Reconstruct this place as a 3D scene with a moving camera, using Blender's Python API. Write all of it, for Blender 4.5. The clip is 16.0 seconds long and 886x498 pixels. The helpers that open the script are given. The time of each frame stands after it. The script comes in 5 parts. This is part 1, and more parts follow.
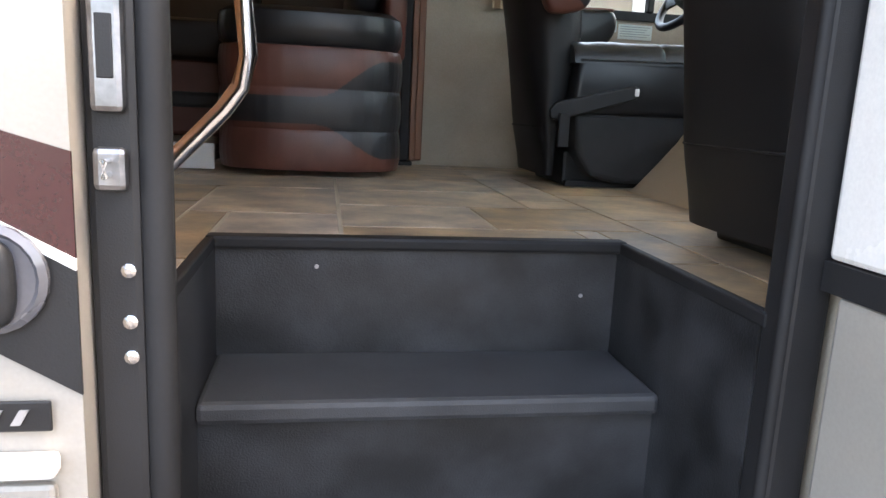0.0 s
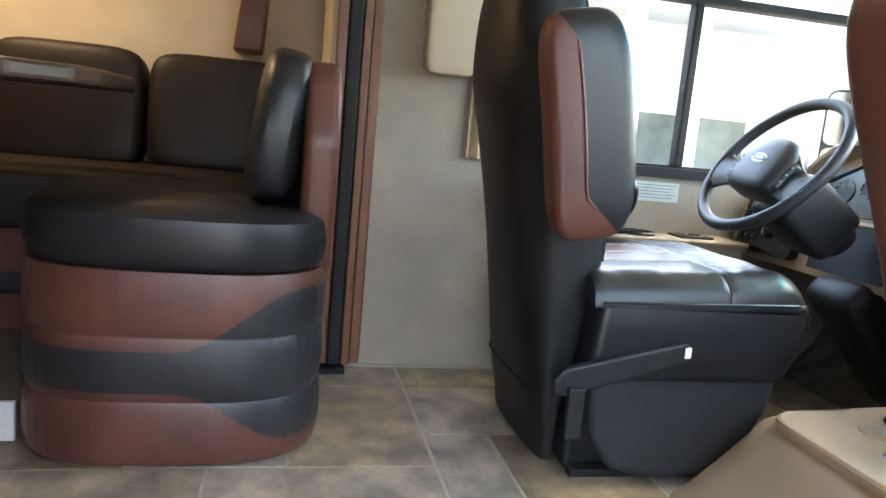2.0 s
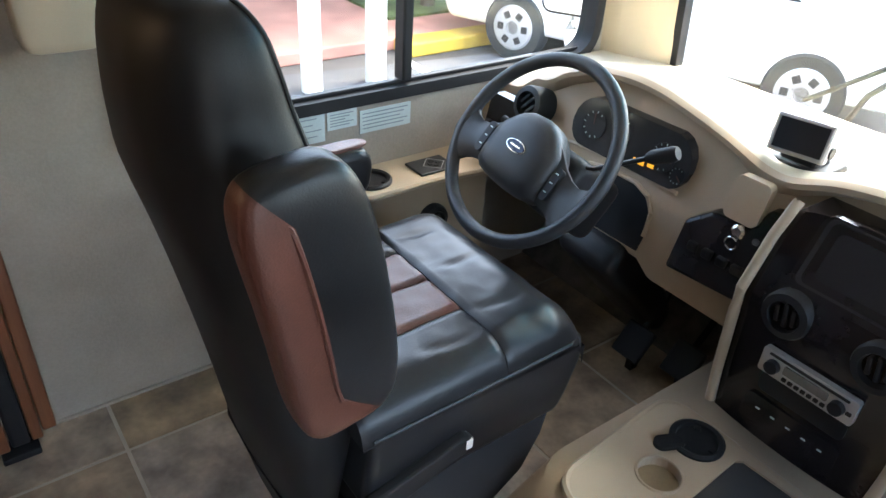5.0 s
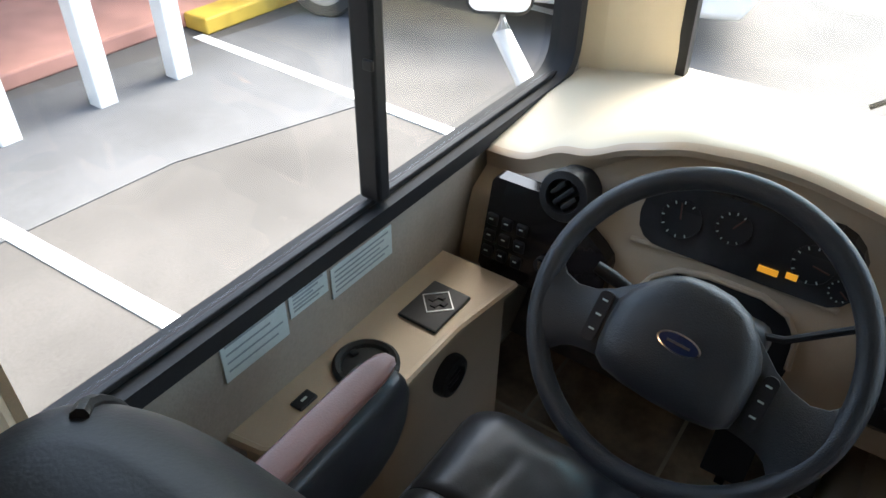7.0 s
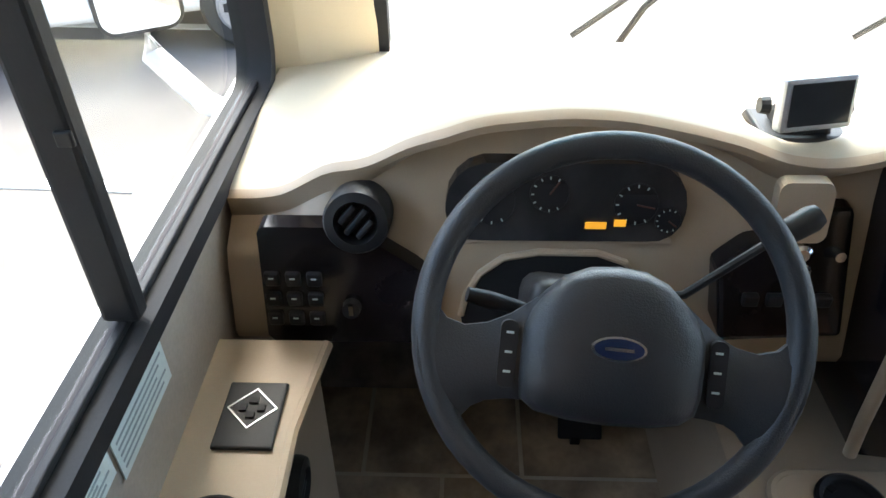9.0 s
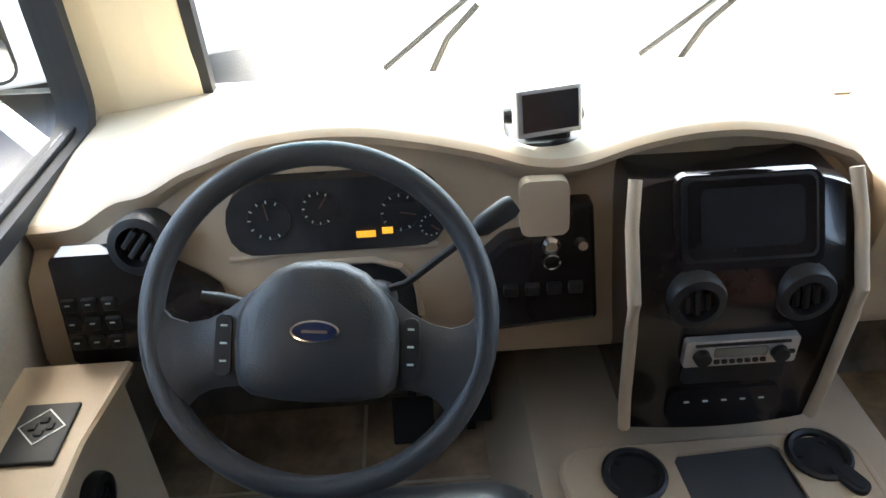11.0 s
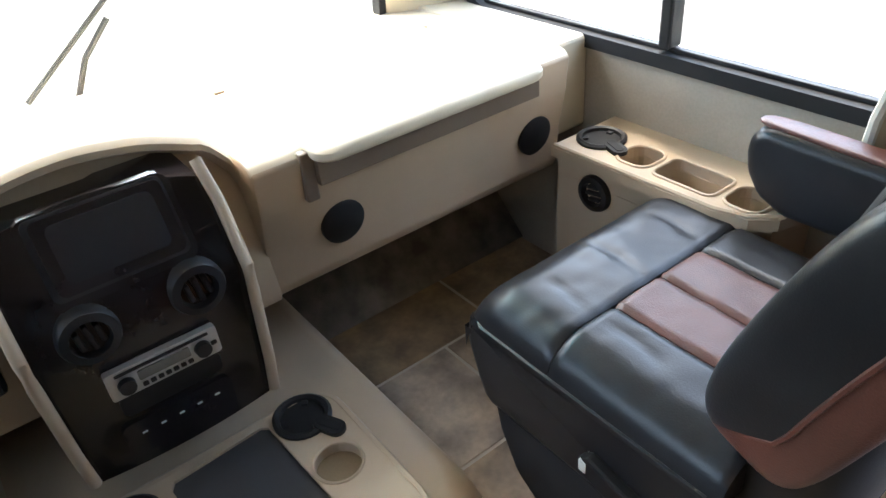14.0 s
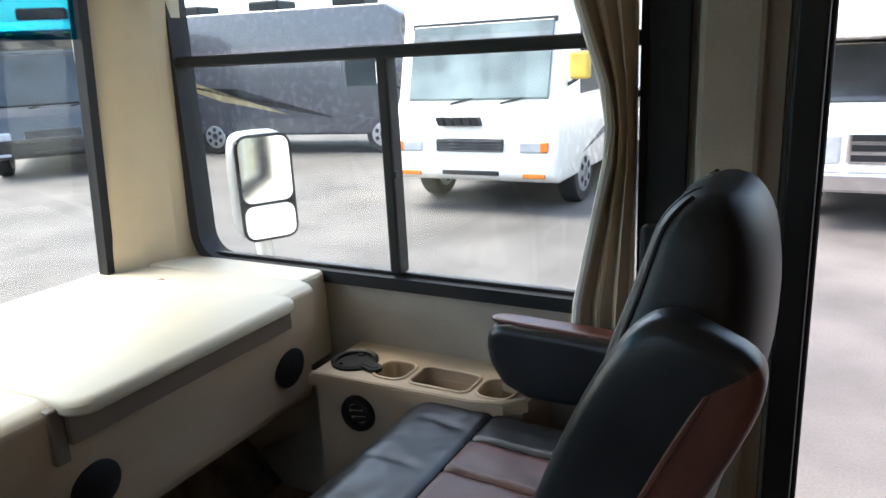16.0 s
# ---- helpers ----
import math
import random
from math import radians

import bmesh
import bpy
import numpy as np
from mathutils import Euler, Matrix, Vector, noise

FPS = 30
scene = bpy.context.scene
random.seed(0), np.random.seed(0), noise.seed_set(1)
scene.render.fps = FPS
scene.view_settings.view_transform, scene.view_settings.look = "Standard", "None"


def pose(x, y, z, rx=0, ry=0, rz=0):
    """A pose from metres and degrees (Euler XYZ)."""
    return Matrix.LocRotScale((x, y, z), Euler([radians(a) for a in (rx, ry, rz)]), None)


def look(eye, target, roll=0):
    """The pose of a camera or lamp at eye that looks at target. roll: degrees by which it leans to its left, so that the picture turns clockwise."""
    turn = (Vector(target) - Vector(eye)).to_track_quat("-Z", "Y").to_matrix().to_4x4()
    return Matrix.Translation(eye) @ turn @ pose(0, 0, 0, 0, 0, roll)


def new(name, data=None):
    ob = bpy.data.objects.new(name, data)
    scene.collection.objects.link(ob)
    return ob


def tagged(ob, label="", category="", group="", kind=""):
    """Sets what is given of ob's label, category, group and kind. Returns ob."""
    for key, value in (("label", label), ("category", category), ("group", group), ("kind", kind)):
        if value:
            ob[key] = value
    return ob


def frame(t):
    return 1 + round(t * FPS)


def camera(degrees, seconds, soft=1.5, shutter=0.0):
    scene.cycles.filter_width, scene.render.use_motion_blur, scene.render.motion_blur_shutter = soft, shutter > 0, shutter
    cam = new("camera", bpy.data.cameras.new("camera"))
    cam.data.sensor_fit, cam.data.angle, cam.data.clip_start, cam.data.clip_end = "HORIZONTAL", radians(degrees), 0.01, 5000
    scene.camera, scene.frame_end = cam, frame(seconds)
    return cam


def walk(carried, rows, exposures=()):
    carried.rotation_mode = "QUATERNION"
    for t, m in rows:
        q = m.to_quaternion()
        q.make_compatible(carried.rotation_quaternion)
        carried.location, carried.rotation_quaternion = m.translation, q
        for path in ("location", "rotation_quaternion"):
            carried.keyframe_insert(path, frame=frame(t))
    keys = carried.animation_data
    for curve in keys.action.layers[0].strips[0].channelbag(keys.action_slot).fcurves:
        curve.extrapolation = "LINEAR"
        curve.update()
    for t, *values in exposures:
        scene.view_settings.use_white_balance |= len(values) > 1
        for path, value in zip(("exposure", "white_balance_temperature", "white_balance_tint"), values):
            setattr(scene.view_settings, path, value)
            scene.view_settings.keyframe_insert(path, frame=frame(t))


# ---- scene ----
cam = camera(63.1, 16.0)
PATH = [
    (0, (0.371, 0.602, 1.148), (0.699, 2.537, 0.765), 2.7),
    (0.5, (0.434, 0.967, 1.241), (0.796, 2.916, 0.978), 4.6),
    (1, (0.455, 1.230, 1.395), (0.825, 3.180, 1.142), 2.3),
    (1.5, (0.466, 1.371, 1.539), (1.002, 3.282, 1.291), 4.5),
    (2, (0.537, 1.587, 1.645), (0.971, 3.513, 1.327), 5.3),
    (2.5, (0.544, 1.813, 1.769), (1.148, 3.701, 1.499), 4.8),
    (3, (0.550, 1.951, 1.900), (1.516, 3.656, 1.502), 5.5),
    (3.5, (0.589, 2.095, 1.993), (1.715, 3.646, 1.421), 4.1),
    (3.7, (0.596, 2.112, 2.042), (1.676, 3.637, 1.330), 2.4),
    (5.8, (0.828, 2.534, 2.314), (1.893, 3.765, 1.153), 2.8),
    (6, (0.831, 2.658, 2.319), (1.968, 3.808, 1.143), 1.8),
    (6.5, (0.895, 2.905, 2.316), (2.189, 3.875, 1.139), 1.7),
    (7, (1.004, 3.096, 2.290), (2.310, 3.994, 1.071), 0.9),
    (7.5, (1.092, 3.355, 2.247), (2.370, 3.908, 0.812), -4.6),
    (8, (1.129, 3.469, 2.204), (2.395, 3.878, 0.711), -6.3),
    (8.5, (1.162, 3.452, 2.193), (2.642, 3.738, 0.879), -2.1),
    (9, (1.169, 3.379, 2.194), (2.747, 3.432, 0.967), -0.4),
    (9.2, (1.163, 3.361, 2.192), (2.743, 3.358, 0.967), -0.4),
    (11.3, (1.033, 3.018, 2.203), (2.682, 2.970, 1.074), -2.8),
    (11.5, (1.018, 2.972, 2.199), (2.660, 2.935, 1.058), -3.4),
    (12, (0.962, 2.854, 2.190), (2.559, 2.791, 0.989), -4.8),
    (12.5, (0.910, 2.787, 2.181), (2.462, 2.568, 0.939), -4.4),
    (13, (0.887, 2.743, 2.176), (2.435, 2.302, 0.990), -4.1),
    (13.5, (0.901, 2.705, 2.170), (2.334, 1.960, 0.990), -2.9),
    (14, (0.900, 2.721, 2.167), (2.251, 1.767, 1.043), -5.3),
    (14.5, (0.874, 2.759, 2.182), (2.071, 1.573, 1.104), -5.8),
    (15, (0.847, 2.786, 2.190), (1.827, 1.387, 1.149), -5.1),
    (15.5, (0.838, 2.781, 2.199), (1.778, 1.249, 1.324), -5.6),
    (16, (0.916, 2.853, 2.128), (1.848, 1.164, 1.601), -3.0),
]
walk(cam, [(t, look(eye, target, roll)) for t, eye, target, roll in PATH],
     exposures=[(0, 3.8, 7700, 12), (0.5, 4.85, 7500, 10), (1.5, 5.05, 7200, 10), (2.5, 4.4, 7000, 10), (3.5, 3.98, 6800, 10), (6, 4.4, 6800, 11), (6.5, 4.25, 6800, 11), (7, 3.3, 6800, 11), (7.5, 3.3, 6800, 11), (8, 3.45, 6800, 11), (9, 3.85, 6800, 10), (11.5, 4.4, 6900, 11), (12.5, 4.75, 6900, 11), (13.2, 4.7, 6900, 11), (14, 4.2, 6900, 11), (15, 3.85, 6800, 11), (15.5, 3.4, 6700, 10), (16, 2.85, 6700, 10)])

# ---- world, sun ----
world = bpy.data.worlds.new("sky")
scene.world = world
world.use_nodes = True
wn = world.node_tree
sky = wn.nodes.new("ShaderNodeTexSky")
sky.sky_type, sky.sun_disc = "NISHITA", False
sky.sun_elevation, sky.sun_rotation = radians(62), radians(87)
sky.air_density, sky.dust_density, sky.ozone_density = 1.0, 4.0, 1.0
wn.nodes["Background"].inputs["Strength"].default_value = 0.15
wn.links.new(sky.outputs[0], wn.nodes["Background"].inputs["Color"])
sun = new("sun", bpy.data.lights.new("sun", "SUN"))
sun.data.energy, sun.data.angle, sun.data.color = 0.9, radians(40), (1.0, 0.96, 0.9)
sun.matrix_world = look((0, 0, 30), (0 - 11, 0 - 0.6, 9.3))


# ---- materials ----
def mat(name, color, rough=0.5, metal=0.0, var=0.12, scale=6.0, bump=0.1, bscale=200.0, fine=0.05, coat=0.0, random_tint=0.0, color2=None, spec=0.5):
    """A surface with large stains, fine grain and relief."""
    m = bpy.data.materials.new(name)
    m.use_nodes = True
    nt = m.node_tree
    b = nt.nodes["Principled BSDF"]
    b.inputs["Roughness"].default_value, b.inputs["Metallic"].default_value = rough, metal
    b.inputs["Coat Weight"].default_value = coat
    b.inputs["Specular IOR Level"].default_value = spec
    tc = nt.nodes.new("ShaderNodeTexCoord")
    n1 = nt.nodes.new("ShaderNodeTexNoise")
    n1.inputs["Scale"].default_value, n1.inputs["Detail"].default_value = scale, 5
    n2 = nt.nodes.new("ShaderNodeTexNoise")
    n2.inputs["Scale"].default_value, n2.inputs["Detail"].default_value = bscale, 3
    nt.links.new(tc.outputs["Object"], n1.inputs["Vector"])
    nt.links.new(tc.outputs["Object"], n2.inputs["Vector"])
    mix = nt.nodes.new("ShaderNodeMix")
    mix.data_type = "RGBA"
    c2 = color2 or tuple(max(0, c * (1 - var * 2)) for c in color)
    mix.inputs["A"].default_value, mix.inputs["B"].default_value = (*c2, 1), (*tuple(min(1, c * (1 + var * 0.6)) for c in color), 1)
    ramp = nt.nodes.new("ShaderNodeMapRange")
    ramp.inputs["From Min"].default_value, ramp.inputs["From Max"].default_value = 0.32, 0.68
    nt.links.new(n1.outputs["Fac"], ramp.inputs["Value"])
    nt.links.new(ramp.outputs["Result"], mix.inputs["Factor"])
    hsv = nt.nodes.new("ShaderNodeHueSaturation")
    nt.links.new(mix.outputs["Result"], hsv.inputs["Color"])
    mr = nt.nodes.new("ShaderNodeMapRange")
    mr.inputs["To Min"].default_value, mr.inputs["To Max"].default_value = 1 - fine * 2, 1 + fine * 2
    nt.links.new(n2.outputs["Fac"], mr.inputs["Value"])
    if random_tint:
        oi = nt.nodes.new("ShaderNodeObjectInfo")
        m2 = nt.nodes.new("ShaderNodeMapRange")
        m2.inputs["To Min"].default_value, m2.inputs["To Max"].default_value = 1 - random_tint, 1 + random_tint
        nt.links.new(oi.outputs["Random"], m2.inputs["Value"])
        mul = nt.nodes.new("ShaderNodeMath")
        mul.operation = "MULTIPLY"
        nt.links.new(mr.outputs["Result"], mul.inputs[0])
        nt.links.new(m2.outputs["Result"], mul.inputs[1])
        nt.links.new(mul.outputs[0], hsv.inputs["Value"])
        m3 = nt.nodes.new("ShaderNodeMapRange")
        m3.inputs["To Min"].default_value, m3.inputs["To Max"].default_value = 1 + random_tint * 2, 1 - random_tint * 2
        nt.links.new(oi.outputs["Random"], m3.inputs["Value"])
        nt.links.new(m3.outputs["Result"], hsv.inputs["Saturation"])
        va = nt.nodes.new("ShaderNodeVectorMath")
        va.operation = "ADD"
        nt.links.new(tc.outputs["Object"], va.inputs[0])
        nt.links.new(oi.outputs["Location"], va.inputs[1])
        nt.links.new(va.outputs[0], n1.inputs["Vector"])
    else:
        nt.links.new(mr.outputs["Result"], hsv.inputs["Value"])
    nt.links.new(hsv.outputs["Color"], b.inputs["Base Color"])
    rr = nt.nodes.new("ShaderNodeMapRange")
    rr.inputs["To Min"].default_value, rr.inputs["To Max"].default_value = max(0.02, rough - 0.08), min(1, rough + 0.1)
    nt.links.new(n1.outputs["Fac"], rr.inputs["Value"])
    nt.links.new(rr.outputs["Result"], b.inputs["Roughness"])
    if bump:
        bp = nt.nodes.new("ShaderNodeBump")
        bp.inputs["Strength"].default_value, bp.inputs["Distance"].default_value = bump, 0.002
        nt.links.new(n2.outputs["Fac"], bp.inputs["Height"])
        nt.links.new(bp.outputs["Normal"], b.inputs["Normal"])
    return m


def wood(name, c1, c2, axis=(40, 40, 2.5)):
    m = mat(name, c1, 0.4, bump=0.05, color2=c2, scale=1.0)
    nt = m.node_tree
    n1 = next(n for n in nt.nodes if n.bl_idname == "ShaderNodeTexNoise" and abs(n.inputs["Scale"].default_value - 1.0) < 1e-3)
    mp = nt.nodes.new("ShaderNodeMapping")
    mp.inputs["Scale"].default_value = axis
    nt.links.new(nt.nodes["Texture Coordinate"].outputs["Object"], mp.inputs["Vector"])
    nt.links.new(mp.outputs[0], n1.inputs["Vector"])
    return m


def glass(name, tint=(0.93, 0.97, 0.96), rough=0.0):
    m = bpy.data.materials.new(name)
    m.use_nodes = True
    nt = m.node_tree
    nt.nodes.remove(nt.nodes["Principled BSDF"])
    tr = nt.nodes.new("ShaderNodeBsdfTransparent")
    tr.inputs["Color"].default_value = (*tint, 1)
    gl = nt.nodes.new("ShaderNodeBsdfGlossy")
    gl.inputs["Roughness"].default_value = rough + 0.01
    lw = nt.nodes.new("ShaderNodeLayerWeight")
    lw.inputs["Blend"].default_value = 0.5
    pw = nt.nodes.new("ShaderNodeMath")
    pw.operation, pw.inputs[1].default_value = "POWER", 5.0
    nt.links.new(lw.outputs["Facing"], pw.inputs[0])
    fr = nt.nodes.new("ShaderNodeMath")
    fr.operation, fr.inputs[1].default_value, fr.inputs[2].default_value = "MULTIPLY_ADD", 0.5, 0.02
    nt.links.new(pw.outputs[0], fr.inputs[0])
    mx = nt.nodes.new("ShaderNodeMixShader")
    nt.links.new(fr.outputs[0], mx.inputs["Fac"])
    nt.links.new(tr.outputs[0], mx.inputs[1])
    nt.links.new(gl.outputs[0], mx.inputs[2])
    nt.links.new(mx.outputs[0], nt.nodes["Material Output"].inputs["Surface"])
    return m


def glow(name, color, strength):
    m = bpy.data.materials.new(name)
    m.use_nodes = True
    b = m.node_tree.nodes["Principled BSDF"]
    b.inputs["Base Color"].default_value = (*color, 1)
    b.inputs["Emission Color"].default_value = (*color, 1)
    b.inputs["Emission Strength"].default_value = strength
    return m


LEATHER = mat("black_leather", (0.0145, 0.0155, 0.0175), 0.33, var=0.2, scale=8, bump=0.14, bscale=350, fine=0.1, spec=0.4)
LEATHER_BACK = mat("black_vinyl", (0.0135, 0.0135, 0.0145), 0.45, var=0.2, scale=5, bump=0.1, bscale=400, fine=0.1, spec=0.28)
LEATHER_GREY = mat("charcoal_leather", (0.02, 0.021, 0.0235), 0.38, var=0.15, scale=7, bump=0.3, bscale=350, fine=0.1)
MAROON = mat("maroon_leather", (0.115, 0.04, 0.028), 0.38, var=0.15, scale=7, bump=0.3, bscale=350, fine=0.1)
BROWN = mat("dark_brown_leather", (0.016, 0.01, 0.008), 0.5, var=0.2, scale=6, bump=0.3, bscale=300, spec=0.35)
SKIRT = mat("black_fabric", (0.02, 0.02, 0.022), 0.85, var=0.2, scale=9, bump=0.5, bscale=600)
TAN = mat("tan_moulded_plastic", (0.46, 0.352, 0.245), 0.5, var=0.05, scale=4, bump=0.12, bscale=500, fine=0.03)
# TAN darkened: shade inside slots and gaps put into the colour
TAN_SHADED = mat("shaded_tan_plastic", (0.17, 0.125, 0.09), 0.5, var=0.06, scale=4, bump=0.2, bscale=500, fine=0.04)
CREAM = mat("cream_dash_plastic", (0.58, 0.51, 0.385), 0.5, var=0.05, scale=3, bump=0.1, bscale=500, fine=0.03)
PILLAR = mat("cream_pillar_plastic", (0.5, 0.43, 0.31), 0.5, var=0.05, scale=3, bump=0.1, bscale=500, fine=0.03)
WALL = mat("beige_wall_vinyl", (0.35, 0.305, 0.245), 0.75, var=0.08, scale=5, bump=0.4, bscale=160, fine=0.06)
GLOSS = mat("dark_gloss_panel", (0.015, 0.012, 0.013), 0.13, var=0.3, scale=4, bump=0.0, coat=0.15, spec=0.35)
BLACK = mat("black_plastic", (0.017, 0.017, 0.018), 0.45, var=0.15, bump=0.15, bscale=500, spec=0.3)
WHEELM = mat("charcoal_wheel_plastic", (0.027, 0.029, 0.032), 0.42, var=0.1, bump=0.3, bscale=500)
RUBBER = mat("black_rubber", (0.015, 0.015, 0.016), 0.6, var=0.2, bump=0.1, spec=0.3)
CHROME = mat("chrome", (0.7, 0.7, 0.7), 0.15, 1.0, var=0.05, bump=0)
SILVER = mat("silver_plastic", (0.45, 0.45, 0.46), 0.3, 0.6, var=0.05, bump=0)
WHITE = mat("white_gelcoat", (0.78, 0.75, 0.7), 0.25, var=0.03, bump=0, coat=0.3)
# cream copy of WHITE, darkened: entry-side shade is put into the colour
SKIN_SHADED = mat("shaded_cream_gelcoat", (0.31, 0.285, 0.25), 0.3, var=0.04, bump=0, coat=0.2)
STEEL = mat("dull_steel", (0.3, 0.3, 0.31), 0.35, 1.0, var=0.2, scale=30, bump=0.1)
WHITE_FLAT = mat("white_paint", (0.78, 0.77, 0.74), 0.5, var=0.05, bump=0.05)
STRIPE = mat("maroon_stripe", (0.045, 0.012, 0.012), 0.2, var=0.1, bump=0, coat=0.5)
STEPM = mat("grey_step_vinyl", (0.028, 0.029, 0.032), 0.5, var=0.35, scale=9, bump=0.5, bscale=300, fine=0.12)
TREADM = mat("ribbed_tread_rubber", (0.05, 0.052, 0.056), 0.55, var=0.2, scale=10, bump=0.5, bscale=400)
TILEM = mat("slate_tile_vinyl", (0.46, 0.345, 0.23), 0.36, var=0.3, scale=9, bump=0.25, bscale=60, fine=0.12, random_tint=0.15, color2=(0.21, 0.165, 0.125))
GROUT = mat("pale_grout", (0.58, 0.52, 0.42), 0.7, var=0.1)
WOODM = wood("cherry_wood", (0.2, 0.075, 0.03), (0.11, 0.035, 0.014))
WOODO = wood("oak_wood", (0.36, 0.15, 0.055), (0.24, 0.09, 0.03))
TABLEM = wood("walnut_top", (0.1, 0.06, 0.04), (0.05, 0.03, 0.02), (3, 30, 30))
CURTAIN = mat("tan_curtain", (0.5, 0.39, 0.27), 0.9, var=0.08, bump=0.4, bscale=500)
CURTAIN_EDGE = mat("cream_curtain_lining", (0.6, 0.57, 0.5), 0.9, var=0.05, bump=0.3, bscale=500)
PAPER = mat("pale_sticker", (0.52, 0.6, 0.58), 0.4, var=0.04, bump=0)
INK = mat("grey_ink", (0.25, 0.3, 0.31), 0.5, bump=0)
CLUSTERM = mat("smoked_cluster_lens", (0.045, 0.043, 0.043), 0.16, bump=0, var=0.25, scale=9)
SCREEN = mat("black_screen", (0.018, 0.018, 0.02), 0.12, bump=0, var=0.1)
# darker than TAN: the well's recess shade is in this colour
CUP_SHADED = mat("cup_well_shaded_tan", (0.26, 0.19, 0.11), 0.6, var=0.1)
MATM = mat("grey_rubber_mat", (0.045, 0.043, 0.042), 0.75, var=0.12, bump=0.4, bscale=700)
BLUE = mat("navy_oval", (0.01, 0.02, 0.06), 0.25, bump=0)
CARPET = mat("grey_carpet", (0.24, 0.21, 0.18), 0.95, var=0.25, scale=15, bump=0.8, bscale=400)
CEIL = mat("ceiling_vinyl", (0.8, 0.77, 0.7), 0.8, var=0.04)
AMBER = mat("amber_lens", (0.7, 0.2, 0.03), 0.2, bump=0)
HEADL = mat("headlamp_lens", (0.55, 0.57, 0.6), 0.08, 0.3, bump=0)
DARKGLASS = mat("dark_window_glass", (0.03, 0.04, 0.045), 0.05, bump=0, var=0.3, scale=1.5)
WSGLASS = mat("grey_green_window_glass", (0.2, 0.24, 0.23), 0.06, bump=0, var=0.3, scale=1.2)
TYRE = mat("tyre_rubber", (0.02, 0.02, 0.02), 0.8, var=0.1)
BLACKPAINT = mat("black_paint", (0.015, 0.017, 0.02), 0.15, var=0.1, bump=0, coat=0.6)
GREYPAINT = mat("grey_paint", (0.09, 0.09, 0.1), 0.25, var=0.1, bump=0, coat=0.5)
GOLD = mat("gold_paint", (0.33, 0.26, 0.15), 0.25, var=0.1, bump=0)
ASPHALT = mat("worn_asphalt", (0.088, 0.081, 0.078), 0.85, var=0.22, scale=0.9, bump=0.6, bscale=60, fine=0.16)
ASPHALT_D = mat("dark_asphalt", (0.11, 0.11, 0.117), 0.9, var=0.15, scale=1.2, bump=0.6, bscale=60, fine=0.14)
PAINTL = mat("road_paint", (0.7, 0.7, 0.68), 0.7, var=0.15, scale=6)
YELLOW = mat("yellow_kerb_paint", (0.65, 0.42, 0.06), 0.6, var=0.15)
REDWALK = mat("red_walk_concrete", (0.55, 0.27, 0.21), 0.85, var=0.15, scale=2)
LEAF = mat("palm_green", (0.07, 0.11, 0.04), 0.6, var=0.3)
GRASS = mat("grass_green", (0.12, 0.15, 0.05), 0.9, var=0.3, scale=3)
STUCCO = mat("pale_stucco", (0.8, 0.81, 0.79), 0.85, var=0.06, scale=2)
ROOFM = mat("pale_metal_roof", (0.55, 0.6, 0.6), 0.5, var=0.06)
GLASS = glass("clear_glass")
TINTGLASS = glass("teal_tint_glass", (0.05, 0.42, 0.52))
MIRROR = mat("mirror_silver", (0.85, 0.87, 0.87), 0.02, 1.0, var=0.0, bump=0)
LAMPG = glow("warm_lamp_diffuser", (1.0, 0.66, 0.36), 0.6)
CLUSTERGLOW = glow("amber_telltale", (1.0, 0.45, 0.04), 0.05)


# ---- mesh helpers ----
def part(name, bm, material, parent=None, label="", smooth=False, mats=None):
    """Links a bmesh as one mesh object, under a thing or part if given."""
    me = bpy.data.meshes.new(name)
    bmesh.ops.recalc_face_normals(bm, faces=bm.faces)
    bm.to_mesh(me)
    bm.free()
    for m in (mats or [material]):
        me.materials.append(m)
    if smooth:
        for p in me.polygons:
            p.use_smooth = True
        me.set_sharp_from_angle(angle=radians(38))
    ob = new(name, me)
    if parent is not None:
        ob.parent = parent
        ob.matrix_parent_inverse = parent.matrix_world.inverted()
    if label:
        ob["label"] = label
    return ob


def thing(name, label, category, at=(0, 0, 0), group="", kind=""):
    ob = new(name)
    ob.empty_display_size = 0.05
    ob.location = at
    bpy.context.view_layer.update()
    return tagged(ob, label, category, group, kind)


def box(x0, x1, y0, y1, z0, z1, bev=0.0, seg=2, bm=None, m=None):
    b = bmesh.new()
    bmesh.ops.create_cube(b, size=1)
    bmesh.ops.scale(b, vec=(abs(x1 - x0), abs(y1 - y0), abs(z1 - z0)), verts=b.verts)
    if bev:
        bmesh.ops.bevel(b, geom=b.edges[:], offset=bev, segments=seg, profile=0.5, affect="EDGES")
    bmesh.ops.translate(b, vec=((x0 + x1) / 2, (y0 + y1) / 2, (z0 + z1) / 2), verts=b.verts)
    if m is not None:
        bmesh.ops.transform(b, matrix=m, verts=b.verts)
    return join(bm, b)


def join(bm, b):
    if bm is None:
        return b
    me = bpy.data.meshes.new("tmp")
    b.to_mesh(me)
    b.free()
    bm.from_mesh(me)
    bpy.data.meshes.remove(me)
    return bm


